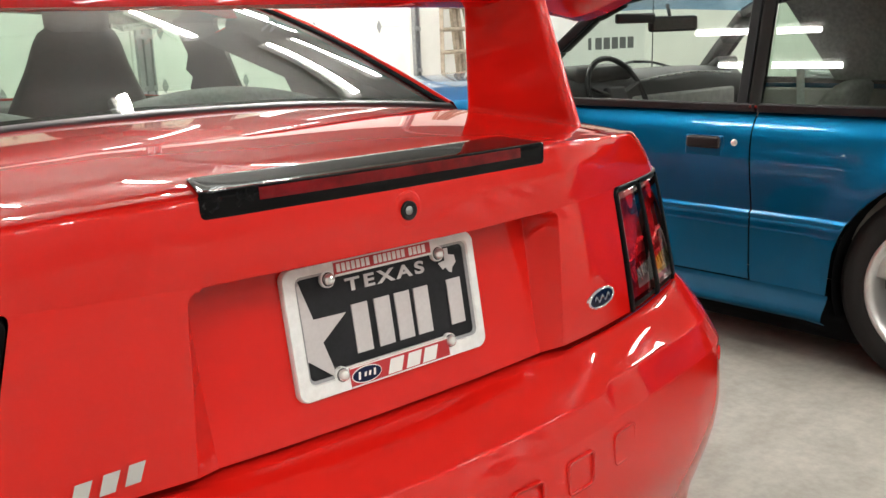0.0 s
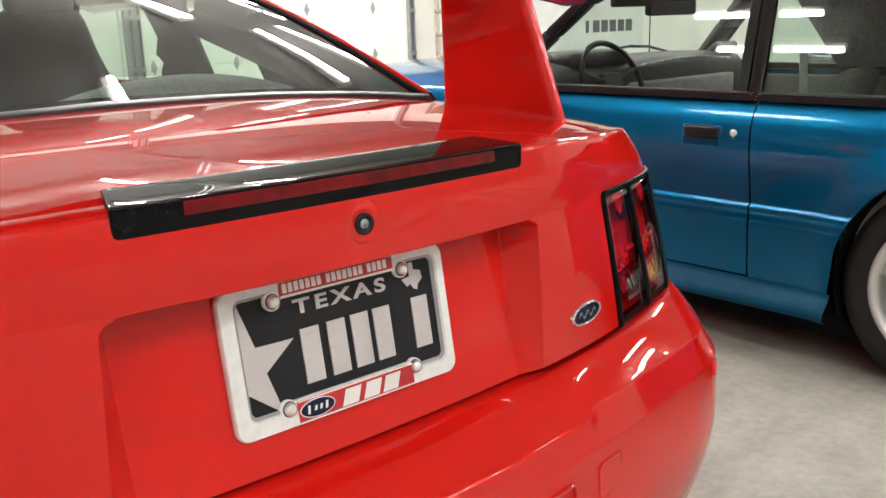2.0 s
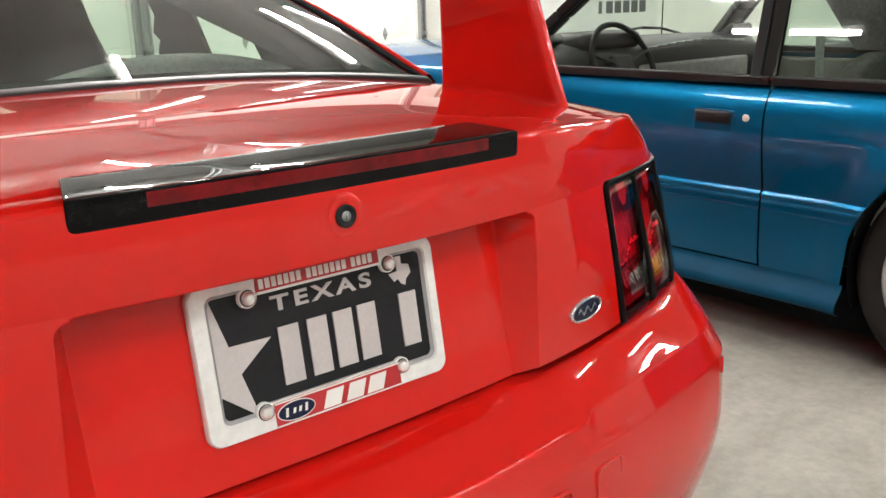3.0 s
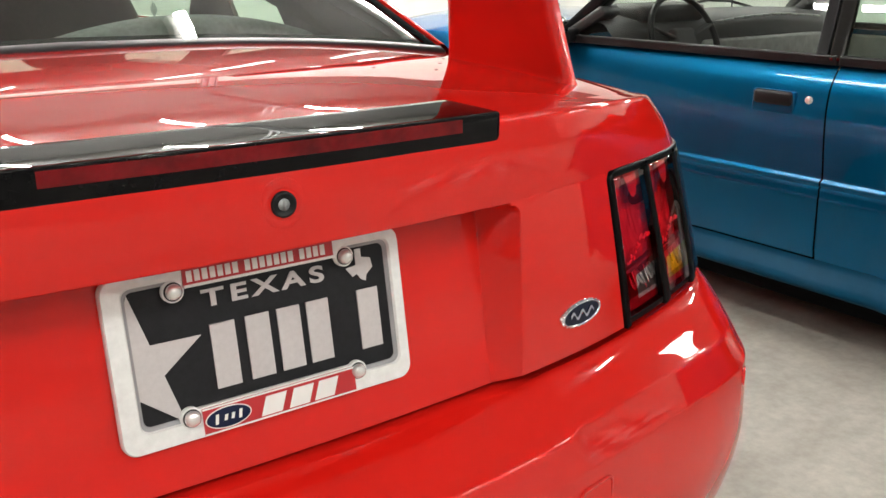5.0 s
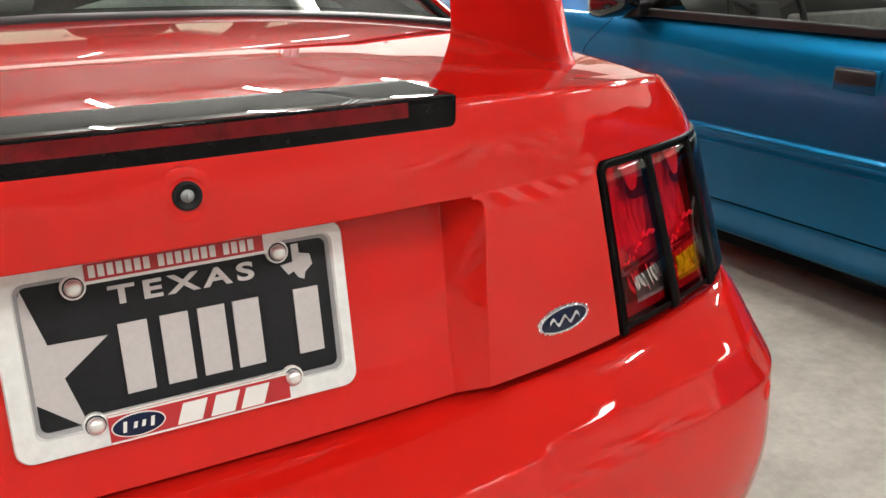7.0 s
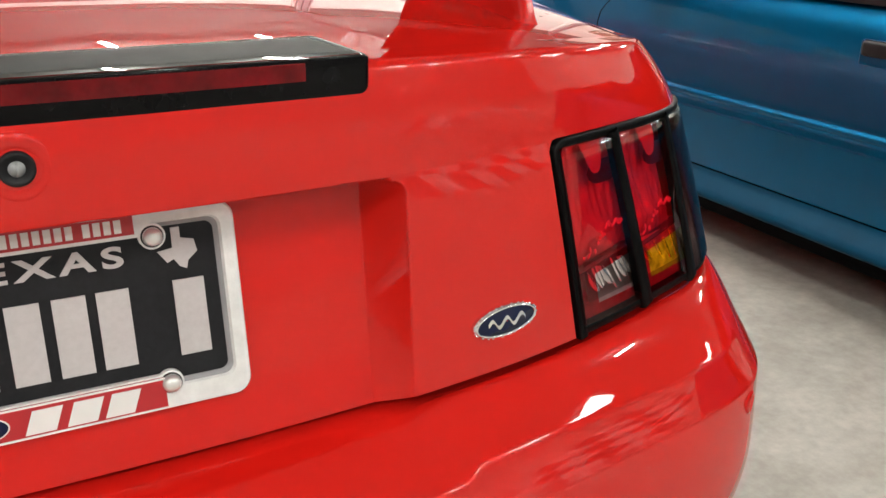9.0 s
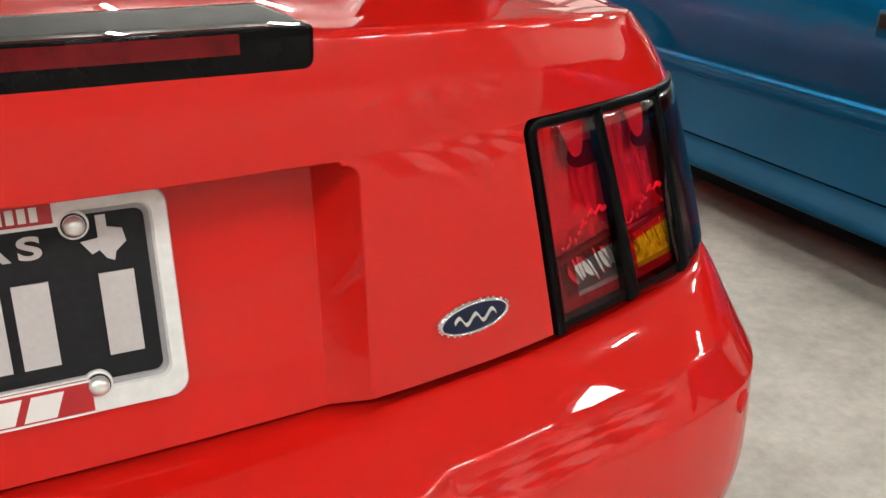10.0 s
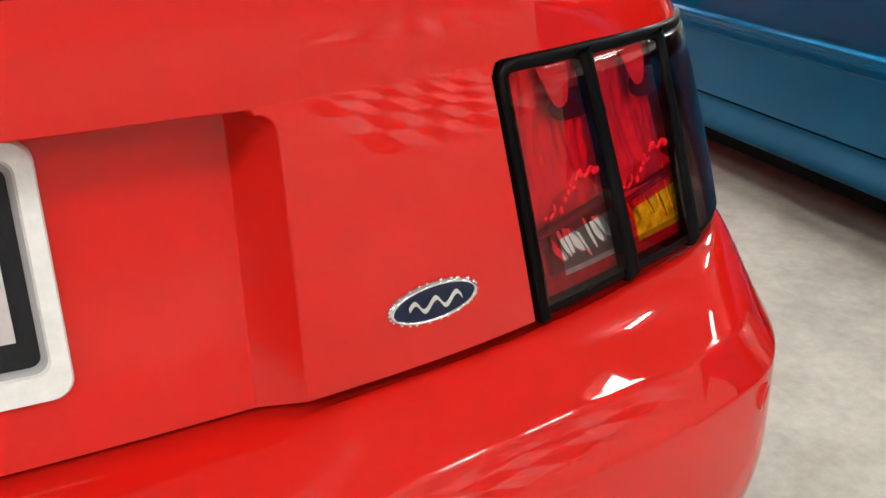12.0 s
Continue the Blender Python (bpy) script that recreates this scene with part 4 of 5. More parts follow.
# Round plugs at the bumper's corners.
for sgn in (1, -1):
    p, n = fair(LINE2, 6.62), tail_normal(6.62)
    q = Vector((sgn * n.x, n.y, 0)).to_track_quat("Z", "Y").to_matrix().to_4x4()
    bm = bmesh.new()
    lathe(bm, [(0.0145, -0.003), (0.0140, 0.0022), (0.0118, 0.0030), (0.0106, 0.0012), (0.0, 0.0016)], Matrix.Translation((sgn * p.x, p.y, 0.552)) @ q, 28)
    part("bumper_plug", bm, RED, bumper, "round red plug")

# Wing: two uprights and the blade.
wing = thing("rear_wing", "tall red rear wing on two uprights bolted to the trunk", "wing", at=(0, 0.23, 1.0))
for sgn in (1, -1):
    bm = bmesh.new()
    rows = []
    for t in frange(0.0, 0.16, 20) + frange(0.24, 1.0, 10):
        z = 0.985 + 0.245 * t
        ya, yb = 0.094 + 0.075 * t, 0.366 - 0.020 * t
        x = 0.492 - 0.020 * t
        w = 0.0113
        ring = []
        for j in range(40):
            a = 2 * math.pi * j / 40
            cy, cx = math.cos(a), math.sin(a)
            side = (1 if cx >= 0 else -1) * min(1.0, 2.2 * abs(cx)) ** 0.7
            y = (ya + yb) / 2 + (yb - ya) / 2 * (abs(cy) ** 0.75) * (1 if cy >= 0 else -1)
            foot = 0.003 * max(0.0, 1 - max(0.0, z - 0.990 - 0.066 * (y - 0.1)) / 0.014) ** 2
            ring.append(Vector((sgn * (x + (w + foot) * side), y, z)))
        rows.append(ring)
    grid(bm, rows, close=True)
    part("upright", bm, RED, wing)
bm = bmesh.new()
rows = []
for x in frange(-0.74, 0.74, 40):
    e = (abs(x) / 0.74) ** 6
    drop = 0.03 * e
    prof = []
    for j in range(28):
        a = 2 * math.pi * j / 28
        c, s_ = math.cos(a), math.sin(a)
        prof.append(Vector((x, 0.257 + (0.102 - 0.02 * e) * c, 1.222 - drop + 0.03 * c * -0.4 + (0.019 * (1 + 0.5 * c)) * s_)))
    rows.append(prof)
grid(bm, rows, close=True)
bmesh.ops.holes_fill(bm, edges=bm.edges[:])
part("blade", bm, RED, wing)

# Cabin: rear window, pillars, roof, sides.
WIN_B = [(0, .665, 1.030), (.30, .640, 1.024), (.50, .575, 1.012), (.585, .535, 1.003)]
WIN_T = [(0, 1.40, 1.302), (.28, 1.39, 1.297), (.46, 1.345, 1.282), (.535, 1.30, 1.262)]


def rear_glass(a, t):
    p = spline(WIN_B, a).lerp(spline(WIN_T, a), t)
    p.z += 0.018 * math.sin(math.pi * t)
    return p


bm = bmesh.new()
grid(bm, both([[rear_glass(a, t) for a in frange(0, 2.97, 18)] for t in frange(0.0, 1, 14)]))
rear_window = part("rear_window", bm, TINT, red_car, "tinted green rear window glass")
rear_window.visible_shadow = False
bm = bmesh.new()
grid(bm, both([[rear_glass(a, t) + Vector((0, dy, dz)) for a in frange(0, 3.0, 18)] for t, dy, dz in ((0.0, -0.026, -0.012), (0.0, -0.024, 0.000), (0.0, -0.008, 0.008), (0.0, -0.002, 0.007))]))
part("window_trim", bm, MOULDING, red_car, "grey-black window moulding")
bm = bmesh.new()
grid(bm, both([[rear_glass(a, t) + Vector((0, 0, -0.003)) for a in frange(0, 3.0, 18)] for t in (-0.005, 0.02, 0.045)]))
part("window_band", bm, SEAL, red_car, "black painted band under the glass edge")
for sgn in (1, -1):
    bm = bmesh.new()
    f = (lambda p: p) if sgn > 0 else flip
    edge = [rear_glass(3.0, t) for t in frange(0, 1, 14)]
    grid(bm, [[f(p + Vector((dx, 0, dz))) for p in edge] for dx, dz in ((-0.009, 0.0015), (-0.006, 0.005), (0.003, 0.006), (0.005, -0.006))])
    part("window_trim", bm, SEAL, red_car, "black window seal")
ROOF_Z, ROOF_Y0, ROOF_Y1 = 1.325, 1.33, 2.25
for sgn in (1, -1):
    f = (lambda p: p) if sgn > 0 else flip
    # Pillar from the deck's side up to the roof rail.
    bm = bmesh.new()
    rows = []
    for t in frange(0, 1, 14):
        g0 = rear_glass(3.0, t) + Vector((0.005, 0, 0.002))
        foot = Vector((.715, .62, .955)).lerp(Vector((.575, 1.42, 1.20)), t)
        rows.append([f(g0), f(g0 + Vector((0.001, 0, 0.007))), f(g0 + Vector((0.003, 0, 0.0085))), f(g0 + Vector((0.010, 0, 0.007))), f(g0.lerp(foot, 0.3) + Vector((0.006, 0, 0.006))), f(g0.lerp(foot, 0.7) + Vector((0.008, 0, 0.004))), f(foot), f(foot + Vector((-0.015, 0.06, -0.02)))])
    grid(bm, rows)
    # Shoulder from the foot of the pillar to the belt line.
    grid(bm, [[f(Vector((.735, .55, .970))), f(Vector((.745, .8, .974))), f(Vector((.75, 1.0, .975)))], [f(fair(LIP, 10.7)), f(fair(LIP, 11.4)), f(fair(LIP, 12))]])
    part("roof_pillar", bm, RED, red_car)
    # Upper side: black-lined posts and rail round the side windows.
    for name, outline in (("rear_post", [(.62, .972), (1.24, .972), (1.205, 1.01), (1.222, 1.065), (1.262, 1.115), (1.325, 1.165), (1.41, 1.212), (1.512, 1.246), (1.58, 1.255), (1.42, 1.250), (1.30, 1.215), (1.0, 1.10)]),
                          ("middle_post", [(1.48, .972), (1.815, .972), (1.80, 1.02), (1.757, 1.052), (1.786, 1.075), (1.733, 1.122), (1.75, 1.19), (1.775, 1.238), (1.58, 1.255), (1.512, 1.246)]),
                          ("roof_rail", [(1.40, 1.235), (1.51, 1.244), (1.775, 1.236), (1.83, 1.252), (2.15, 1.258), (2.25, 1.235), (2.22, 1.285), (1.38, 1.272)]),
                          ("front_post", [(2.15, 1.262), (2.27, 1.235), (3.0, .955), (2.9, .955)]),
                          ("belt_rail", [(1.18, .955), (3.0, .955), (3.0, .978), (2.1, .985), (1.8, 1.012), (1.18, 1.010)])):
        bm = bmesh.new()
        inner = [bm.verts.new((sgn * (.640 - (z - .97) * .30), y, z)) for y, z in outline]
        outer_ = [bm.verts.new((sgn * (.652 - (z - .97) * .30), y, z)) for y, z in outline]
        bm.faces.new(inner), bm.faces.new(outer_)
        for k in range(len(inner)):
            j = (k + 1) % len(inner)
            bm.faces.new((inner[k], inner[j], outer_[j], outer_[k]))
        part(name, bm, CLOTH, red_car, "dark cloth-lined window post", smooth=False)
    bm = bmesh.new()
    rows = []
    for t in frange(0, 1, 10):
        g0 = rear_glass(3.0, t) + Vector((-0.006, 0.004, -0.010))
        foot = Vector((.700, .62, .945)).lerp(Vector((.560, 1.42, 1.19)), t)
        rows.append([f(g0), f(g0.lerp(foot, 0.3) - Vector((0.006, 0, 0.006))), f(g0.lerp(foot, 0.7) - Vector((0.008, 0, 0.006))), f(foot), f(foot + Vector((-0.025, 0.10, -0.03)))])
    grid(bm, rows)
    part("pillar_lining", bm, CLOTH, red_car, "dark cloth pillar lining")
bm = bmesh.new()
rows = []
for y in frange(1.29, 2.2, 12):
    t = (y - 1.29) / 0.91
    rows.append([Vector((x, y + 0.10 * (1 - (x / .6) ** 2) * (1 - t), ROOF_Z - 0.03 * (1 - t) ** 2 - 0.02 * t - 0.085 * (abs(x) / .6) ** 3)) for x in frange(-.6, .6, 20)])
grid(bm, rows)
thick(bm, 0.02)
part("roof", bm, RED, red_car)
bm = bmesh.new()
grid(bm, [[Vector((x, y, 1.272 - 0.03 * (abs(x) / .56) ** 2)) for x in frange(-.56, .56, 8)] for y in frange(1.36, 2.2, 6)])
part("headliner", bm, CLOTH, red_car, "dark cloth headliner")
bm = bmesh.new()
grid(bm, [[Vector((x * (0.56 + 0.14 * t), 2.17 + 0.75 * t + 0.10 * (1 - x * x), 1.29 - 0.33 * t)) for x in frange(-1, 1, 12)] for t in frange(0, 1, 8)])
wsc = part("windscreen", bm, CLEAR, red_car, "clear windscreen glass")
wsc.visible_shadow = False
bm = bmesh.new()
grid(bm, [[Vector((x, y, 0.965 - 0.09 * ((y - 2.85) / 1.5) - 0.05 * (abs(x) / .75) ** 3)) for x in frange(-.75, .75, 12)] for y in frange(2.85, 4.35, 10)])
thick(bm, 0.02)
part("hood", bm, RED, red_car)
for sgn in (1, -1):
    bm = bmesh.new()
    ys = frange(0.40, 4.40, 80)
    rows = []
    for k in range(13):
        t = k / 12
        row = []
        for y in ys:
            lo = 0.22
            for yc in (1.02, 3.60):
                if abs(y - yc) < 0.36:
                    lo = max(lo, 0.33 + math.sqrt(0.36**2 - (y - yc) ** 2))
            hi = 0.697 if y < 1.0 else 0.975 - 0.06 * smoothstep(2.6, 4.4, y)
            z = lo + (hi - lo) * t
            x = 0.895 - 0.06 * smoothstep(0.2, 0.5, 0.5 - z) - 0.145 * max(0, (z - 0.695) / 0.28) ** 1.3 - 0.12 * smoothstep(3.7, 4.5, y)
            row.append(Vector((sgn * x, y, z)))
        rows.append(row)
    grid(bm, rows)
    part("body_side", bm, RED, red_car)
bm = bmesh.new()
grid(bm, [[Vector((x, 4.40 + 0.10 * (1 - (x / .78) ** 2), z)) for x in frange(-.775, .775, 14)] for z in frange(.22, .90, 8)])
part("nose", bm, RED, red_car)
bm = bmesh.new()
box(bm, (0, 2.3, 0.24), (1.5, 4.1, 0.05))
part("underbody", bm, VOID, red_car, "dark underbody", smooth=False)


def wheel(parent, x, y, sgn, r=0.325, w=0.235, rim_r=0.222, spokes=5):
    m = Matrix.Translation((x, y, r)) @ Matrix.Rotation(radians(90 * sgn), 4, "Y")
    bm = bmesh.new()
    h = w / 2
    lathe(bm, [(rim_r, -h + .01), (rim_r + .02, -h), (r - .03, -h), (r - .008, -h + .018), (r, -h + .04), (r, h - .04), (r - .008, h - .018), (r - .03, h), (rim_r + .02, h), (rim_r, h - .012)], m, 56)
    wh = part("wheel", bm, RUBBER, parent, "black road tyre on a silver alloy rim")
    bm = bmesh.new()
    lathe(bm, [(rim_r + .002, h - .012), (rim_r + .004, h - .002), (rim_r - .012, h - .004), (rim_r - .02, h - .03), (rim_r - .03, h - .10), (rim_r - .03, -h + .02)], m, 56)
    part("rim", bm, ALLOY, wh, "silver alloy rim")
    for k in range(spokes):
        bm = bmesh.new()
        mm = m @ Matrix.Rotation(2 * math.pi * k / spokes, 4, "Z")
        rows = []
        for t in frange(0, 1, 8):
            rr = 0.03 + (rim_r - 0.045) * t
            ww = 0.036 + 0.016 * t**2 - 0.008 * math.sin(math.pi * t)
            hh = h - 0.035 + 0.012 * math.sin(math.pi * t)
            rows.append([mm @ Vector((rr, s * ww, hh + dz)) for s, dz in ((-1, -0.03), (-0.85, 0), (0, 0.006), (0.85, 0), (1, -0.03))])
        grid(bm, rows)
        part("spoke", bm, ALLOY, wh)
    bm = bmesh.new()
    lathe(bm, [(0.048, h - .06), (0.046, h - .028), (0.03, h - .02), (0, h - .018)], m, 24)
    part("hub", bm, ALLOY, wh)
    bm = bmesh.new()
    lathe(bm, [(0.15, h - .12), (0.15, h - .105), (0.02, h - .10)], m, 32)
    part("brake_disc", bm, STEEL, wh, "steel brake disc")
    return wh


# Shoulders and side windows.
QUARTER = [(1.205, 1.01), (1.222, 1.065), (1.262, 1.115), (1.325, 1.165), (1.41, 1.212), (1.512, 1.246), (1.48, 1.012)]
DOOR_PANE = [(1.80, 1.012), (2.9, .97), (2.25, 1.24), (1.83, 1.252), (1.775, 1.238), (1.75, 1.19), (1.733, 1.122), (1.786, 1.075), (1.757, 1.052)]
for sgn in (1, -1):
    bm = bmesh.new()
    grid(bm, [[Vector((sgn * x, y, z)) for y in frange(0.85, 2.95, 12)] for x, z in ((.753, .972), (.70, .976), (.655, .970))])
    part("shoulder", bm, RED, red_car)
    for pane in (QUARTER, DOOR_PANE):
        bm = bmesh.new()
        bm.faces.new([bm.verts.new((sgn * (.646 - (z - .97) * .30), y, z)) for y, z in pane])
        g = part("side_glass", bm, CLEAR, red_car, "clear side window glass", smooth=False)
        g.visible_shadow = False
for y in (1.02, 3.60):
    for sgn in (1, -1):
        wheel(red_car, sgn * 0.77, y, sgn)


def seat(x, y, parent, mat, z0=0.36, h=0.80, lean=0.22, headrest=False):
    bm = bmesh.new()
    rows = []
    for t in frange(0, 1, 40):
        z = z0 + h * t
        yy = y - lean * t * h
        cap = math.sqrt(max(0.02, 1 - (max(0.0, t - 0.90) / 0.1) ** 2))
        w = (0.235 - 0.01 * t - 0.095 * smoothstep(0.62, 0.96, t)) * (0.55 + 0.45 * cap)
        d = (0.075 - 0.03 * t) * (0.3 + 0.7 * cap)
        rows.append([Vector((x + w * math.copysign(abs(math.cos(a)) ** 0.5, math.cos(a)), yy + d * math.copysign(abs(math.sin(a)) ** 0.7, math.sin(a)), z)) for a in (2 * math.pi * k / 20 for k in range(20))])
    grid(bm, rows, close=True)
    bmesh.ops.holes_fill(bm, edges=bm.edges[:])
    s = part("seat", bm, mat, parent, "dark high-backed bucket seat")
    bm = bmesh.new()
    box(bm, (x, y + 0.25, z0 - 0.02), (0.5, 0.5, 0.16), 0.05)
    part("cushion", bm, mat, s)
    if headrest:
        bm = bmesh.new()
        box(bm, (x, y - lean * h - 0.005, z0 + h + 0.035), (0.185, 0.075, 0.125), 0.03, seg=4)
        part("headrest", bm, mat, s)
    return s


for x in (-0.33, 0.325):
    seat(x, 2.05, red_car, CLOTH, z0=0.36, h=0.86, lean=0.19, headrest=True)
bm = bmesh.new()
grid(bm, [[Vector((x, y, 0.958 + 0.050 * (1 - (x / .62) ** 2) * smoothstep(.62, .95, y))) for x in frange(-.62, .62, 24)] for y in frange(.62, 1.0, 6)])
thick(bm, 0.05)
part("parcel_shelf", bm, GREY_CLOTH, red_car, "grey cloth parcel shelf")
bm = bmesh.new()
box(bm, (0, 2.85, 0.86), (1.4, 0.4, 0.2), 0.05)
part("dashboard", bm, DASH, red_car)
bm = bmesh.new()
box(bm, (0, 1.9, 0.35), (1.35, 1.9, 0.05))
part("cabin_floor", bm, CLOTH, red_car, "dark carpet", smooth=False)
bm = bmesh.new()
rows = []
for x in frange(-0.62, 0.62, 48):
    zt = 1.050 - 0.55 * (abs(x) - 0.34) ** 2 - 0.012 * math.exp(-(x / 0.03) ** 2)
    rows.append([Vector((x, 1.0, .42)), Vector((x, 1.02, .90)), Vector((x, 1.04, zt - 0.02)), Vector((x, 1.055, zt - 0.006)), Vector((x, 1.085, zt)), Vector((x, 1.12, zt - 0.004)), Vector((x, 1.15, zt - 0.03)), Vector((x, 1.22, .60)), Vector((x, 1.24, .42))])
grid(bm, rows)
part("rear_seat_back", bm, GREY_CLOTH, red_car, "grey cloth rear seat back")

# ---- the blue car ----
BX = 2.15
blue_car = thing("blue_car", "teal blue hatchback coupe with black window trim", "car", at=(BX + 0.87, 1.3, 0))
WR, WF, AR = 0.075, 2.63, 0.372
WID = 1.68
SEAM_R, SEAM_F = 0.738, 2.03


def belt(y):
    return 0.852 - 0.012 * smoothstep(2.4, 3.7, y)


def blue_side(y, z):
    """The near side's x."""
    x = BX - 0.008 + 0.054 * (max(0.0, z - 0.56) / 0.29) ** 1.9 + 0.055 * max(0, (0.52 - z)) - 0.012 * smoothstep(0.524, 0.516, z)
    x += 0.019 * (max(0.0, z - 0.775) / 0.077) ** 2.2
    x += 0.004 * (smoothstep(0.506, 0.502, z) - smoothstep(0.500, 0.494, z))
    x -= 0.0022 * smoothstep(0.470, 0.464, z)
    x += 0.006 * smoothstep(0.285, 0.272, z) - 0.045 * smoothstep(0.268, 0.20, z) + 0.03 * smoothstep(0.19, 0.172, z)
    x += 0.10 * smoothstep(2.9, 3.75, y) ** 2 + 0.20 * smoothstep(-0.40, -0.95, y) ** 2
    for yc in (WR, WF):
        d = math.hypot(y - yc, z - 0.325)
        x -= 0.017 * max(0.0, min(1.0, (AR + 0.098 - d) / 0.088)) ** 0.75
    return x


def blue_floor(y):
    lo = 0.172
    for yc in (WR, WF):
        if abs(y - yc) < AR:
            lo = max(lo, 0.325 + math.sqrt(AR**2 - (y - yc) ** 2))
    return lo


def seam_lean(y, z):
    """How far the door's upright seams lean forward at height z."""
    rear = 0.030 * smoothstep(0.50, 0.80, z)
    front = 0.05 + 0.12 * smoothstep(0.850, 0.700, z)
    k = max(0.0, min(1.0, (y - SEAM_R) / (SEAM_F - SEAM_R)))
    fade = smoothstep(-0.30, SEAM_R, y) * (1 - smoothstep(SEAM_F, 3.0, y))
    return (rear + (front - rear) * k) * fade


def blue_panel(name, y0, y1, label="", zlo=None, ny=None):
    bm = bmesh.new()
    ny = ny or max(6, int((y1 - y0) / 0.02))
    zs = [0.0, 0.04, 0.08, 0.10, 0.12, 0.14, 0.145, 0.15, 0.2, 0.3, 0.4, 0.425, 0.43, 0.435, 0.44, 0.46, 0.475, 0.48, 0.485, 0.49, 0.495, 0.50, 0.505, 0.51, 0.515, 0.52, 0.53, 0.55, 0.6, 0.65, 0.7, 0.75, 0.8, 0.84, 0.88, 0.905, 0.93, 0.95, 0.97, 0.985, 1.0]
    rows = []
    for t in zs:
        row = []
        for y in frange(y0, y1, ny):
            lo = max(blue_floor(y), zlo or 0.0)
            hi = belt(y)
            z = 0.172 + t * (0.852 - 0.172)
            z = max(lo, min(hi, z)) if t > 0 else lo
            y += seam_lean(y, z) * smoothstep(blue_floor(y) + 0.02, blue_floor(y) + 0.12, z)
            row.append(Vector((blue_side(y, max(z, blue_floor(y))), y, max(z, blue_floor(y)))))
        rows.append(row)
    grid(bm, rows)
    bmesh.ops.remove_doubles(bm, verts=bm.verts, dist=0.0004)
    return part(name, bm, BLUE, blue_car, label)


quarter = blue_panel("rear_quarter", -0.95, SEAM_R - 0.003, zlo=0.2715)
blue_panel("front_fender", SEAM_F + 0.003, 3.75)
bdoor = blue_panel("door", SEAM_R + 0.003, SEAM_F - 0.003, zlo=0.277)
# The skirt's paint is darker and less glossy than the door's.
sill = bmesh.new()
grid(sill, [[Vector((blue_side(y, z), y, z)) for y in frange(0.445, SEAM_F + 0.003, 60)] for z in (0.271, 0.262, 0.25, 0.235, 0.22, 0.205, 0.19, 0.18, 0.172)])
part("side_skirt", sill, BLUE_MATTE, blue_car, "matte teal side skirt")
# Dark liner just behind the skin, closing seams and arches.
bm = bmesh.new()
grid(bm, [[Vector((BX + 0.06 + (0.2 if z < .30 else 0.0), y, z)) for y in frange(0.46, 2.24, 6)] for z in (0.14, 0.29, .31, 0.84)])
for y0, y1 in ((-0.62, WR - AR - .02), (WF + AR + .02, 3.4)):
    grid(bm, [[Vector((BX + 0.12, y, z)) for y in (y0, y1)] for z in (.16, .84)])
for yc in (WR, WF):
    rows = []
    for dx in (0.012, 0.30):
        rows.append([Vector((BX + dx, yc + (AR + .004) * math.cos(a), 0.325 + (AR + .004) * math.sin(a))) for a in frange(-0.35, math.pi + 0.35, 24)])
    grid(bm, rows)
    box(bm, (BX + 0.5, yc, .45), (.02, 0.9, .6))
# Box hangs low and wide, so black fills the shaded gap below.
box(bm, (BX + WID / 2, 1.4, 0.165), (1.54, 3.9, 0.13))
part("underbody", bm, VOID, blue_car, "dark underbody and arch liners")
# The far side, hood, tail and roof.
bm = bmesh.new()
grid(bm, [[Vector((2 * BX + WID - blue_side(y, z), y, max(z, blue_floor(y)))) for y in frange(-.95, 3.75, 120)] for z in (.172, .25, .3, .4, .5, .52, .6, .7, .8, .852)])
part("far_side", bm, BLUE, blue_car)
bm = bmesh.new()
CX = BX + WID / 2
rows = []
for y in frange(2.05, 3.72, 16):
    hw = CX - blue_side(y, 0.852)
    rows.append([Vector((CX + hw * u, y, belt(y) + 0.085 * (1 - abs(u) ** 3.0) * (1 - smoothstep(3.3, 3.72, y)))) for u in frange(-1, 1, 20)])
grid(bm, rows)
part("hood", bm, BLUE, blue_car)
bm = bmesh.new()
for yy, z1 in ((3.75, .84), (-.95, .86)):
    rows = []
    for z in frange(.2, z1, 8):
        hw = CX - blue_side(yy, z)
        rows.append([Vector((CX + hw * u, yy + (0.10 if yy > 0 else -0.08) * (1 - u * u), z)) for u in frange(-1, 1, 12)])
    grid(bm, rows)
part("end_panel", bm, BLUE, blue_car)
wheel(blue_car, BX + 0.125, WR + 0.033, -1, rim_r=0.230, spokes=5)
wheel(blue_car, BX + 0.125, WF, -1, rim_r=0.230, spokes=5)
wheel(blue_car, BX + WID - 0.125, WR, 1)
wheel(blue_car, BX + WID - 0.125, WF, 1)


# Greenhouse.
def gh(side_, y, z):
    """A point of the glasshouse's side plane."""
    x = BX + 0.054 + (z - 0.852) * 0.42
    return Vector((x, y, z)) if side_ < 0 else Vector((2 * CX - x, y, z))


def strut(bm, a, b, w, d, bev=0.005, up="X"):
    a, b = Vector(a), Vector(b)
    q = (b - a).normalized().to_track_quat("Z", up).to_matrix().to_4x4()
    box(bm, (0, 0, 0), (d, w, (b - a).length), bev, Matrix.Translation((a + b) / 2) @ q)


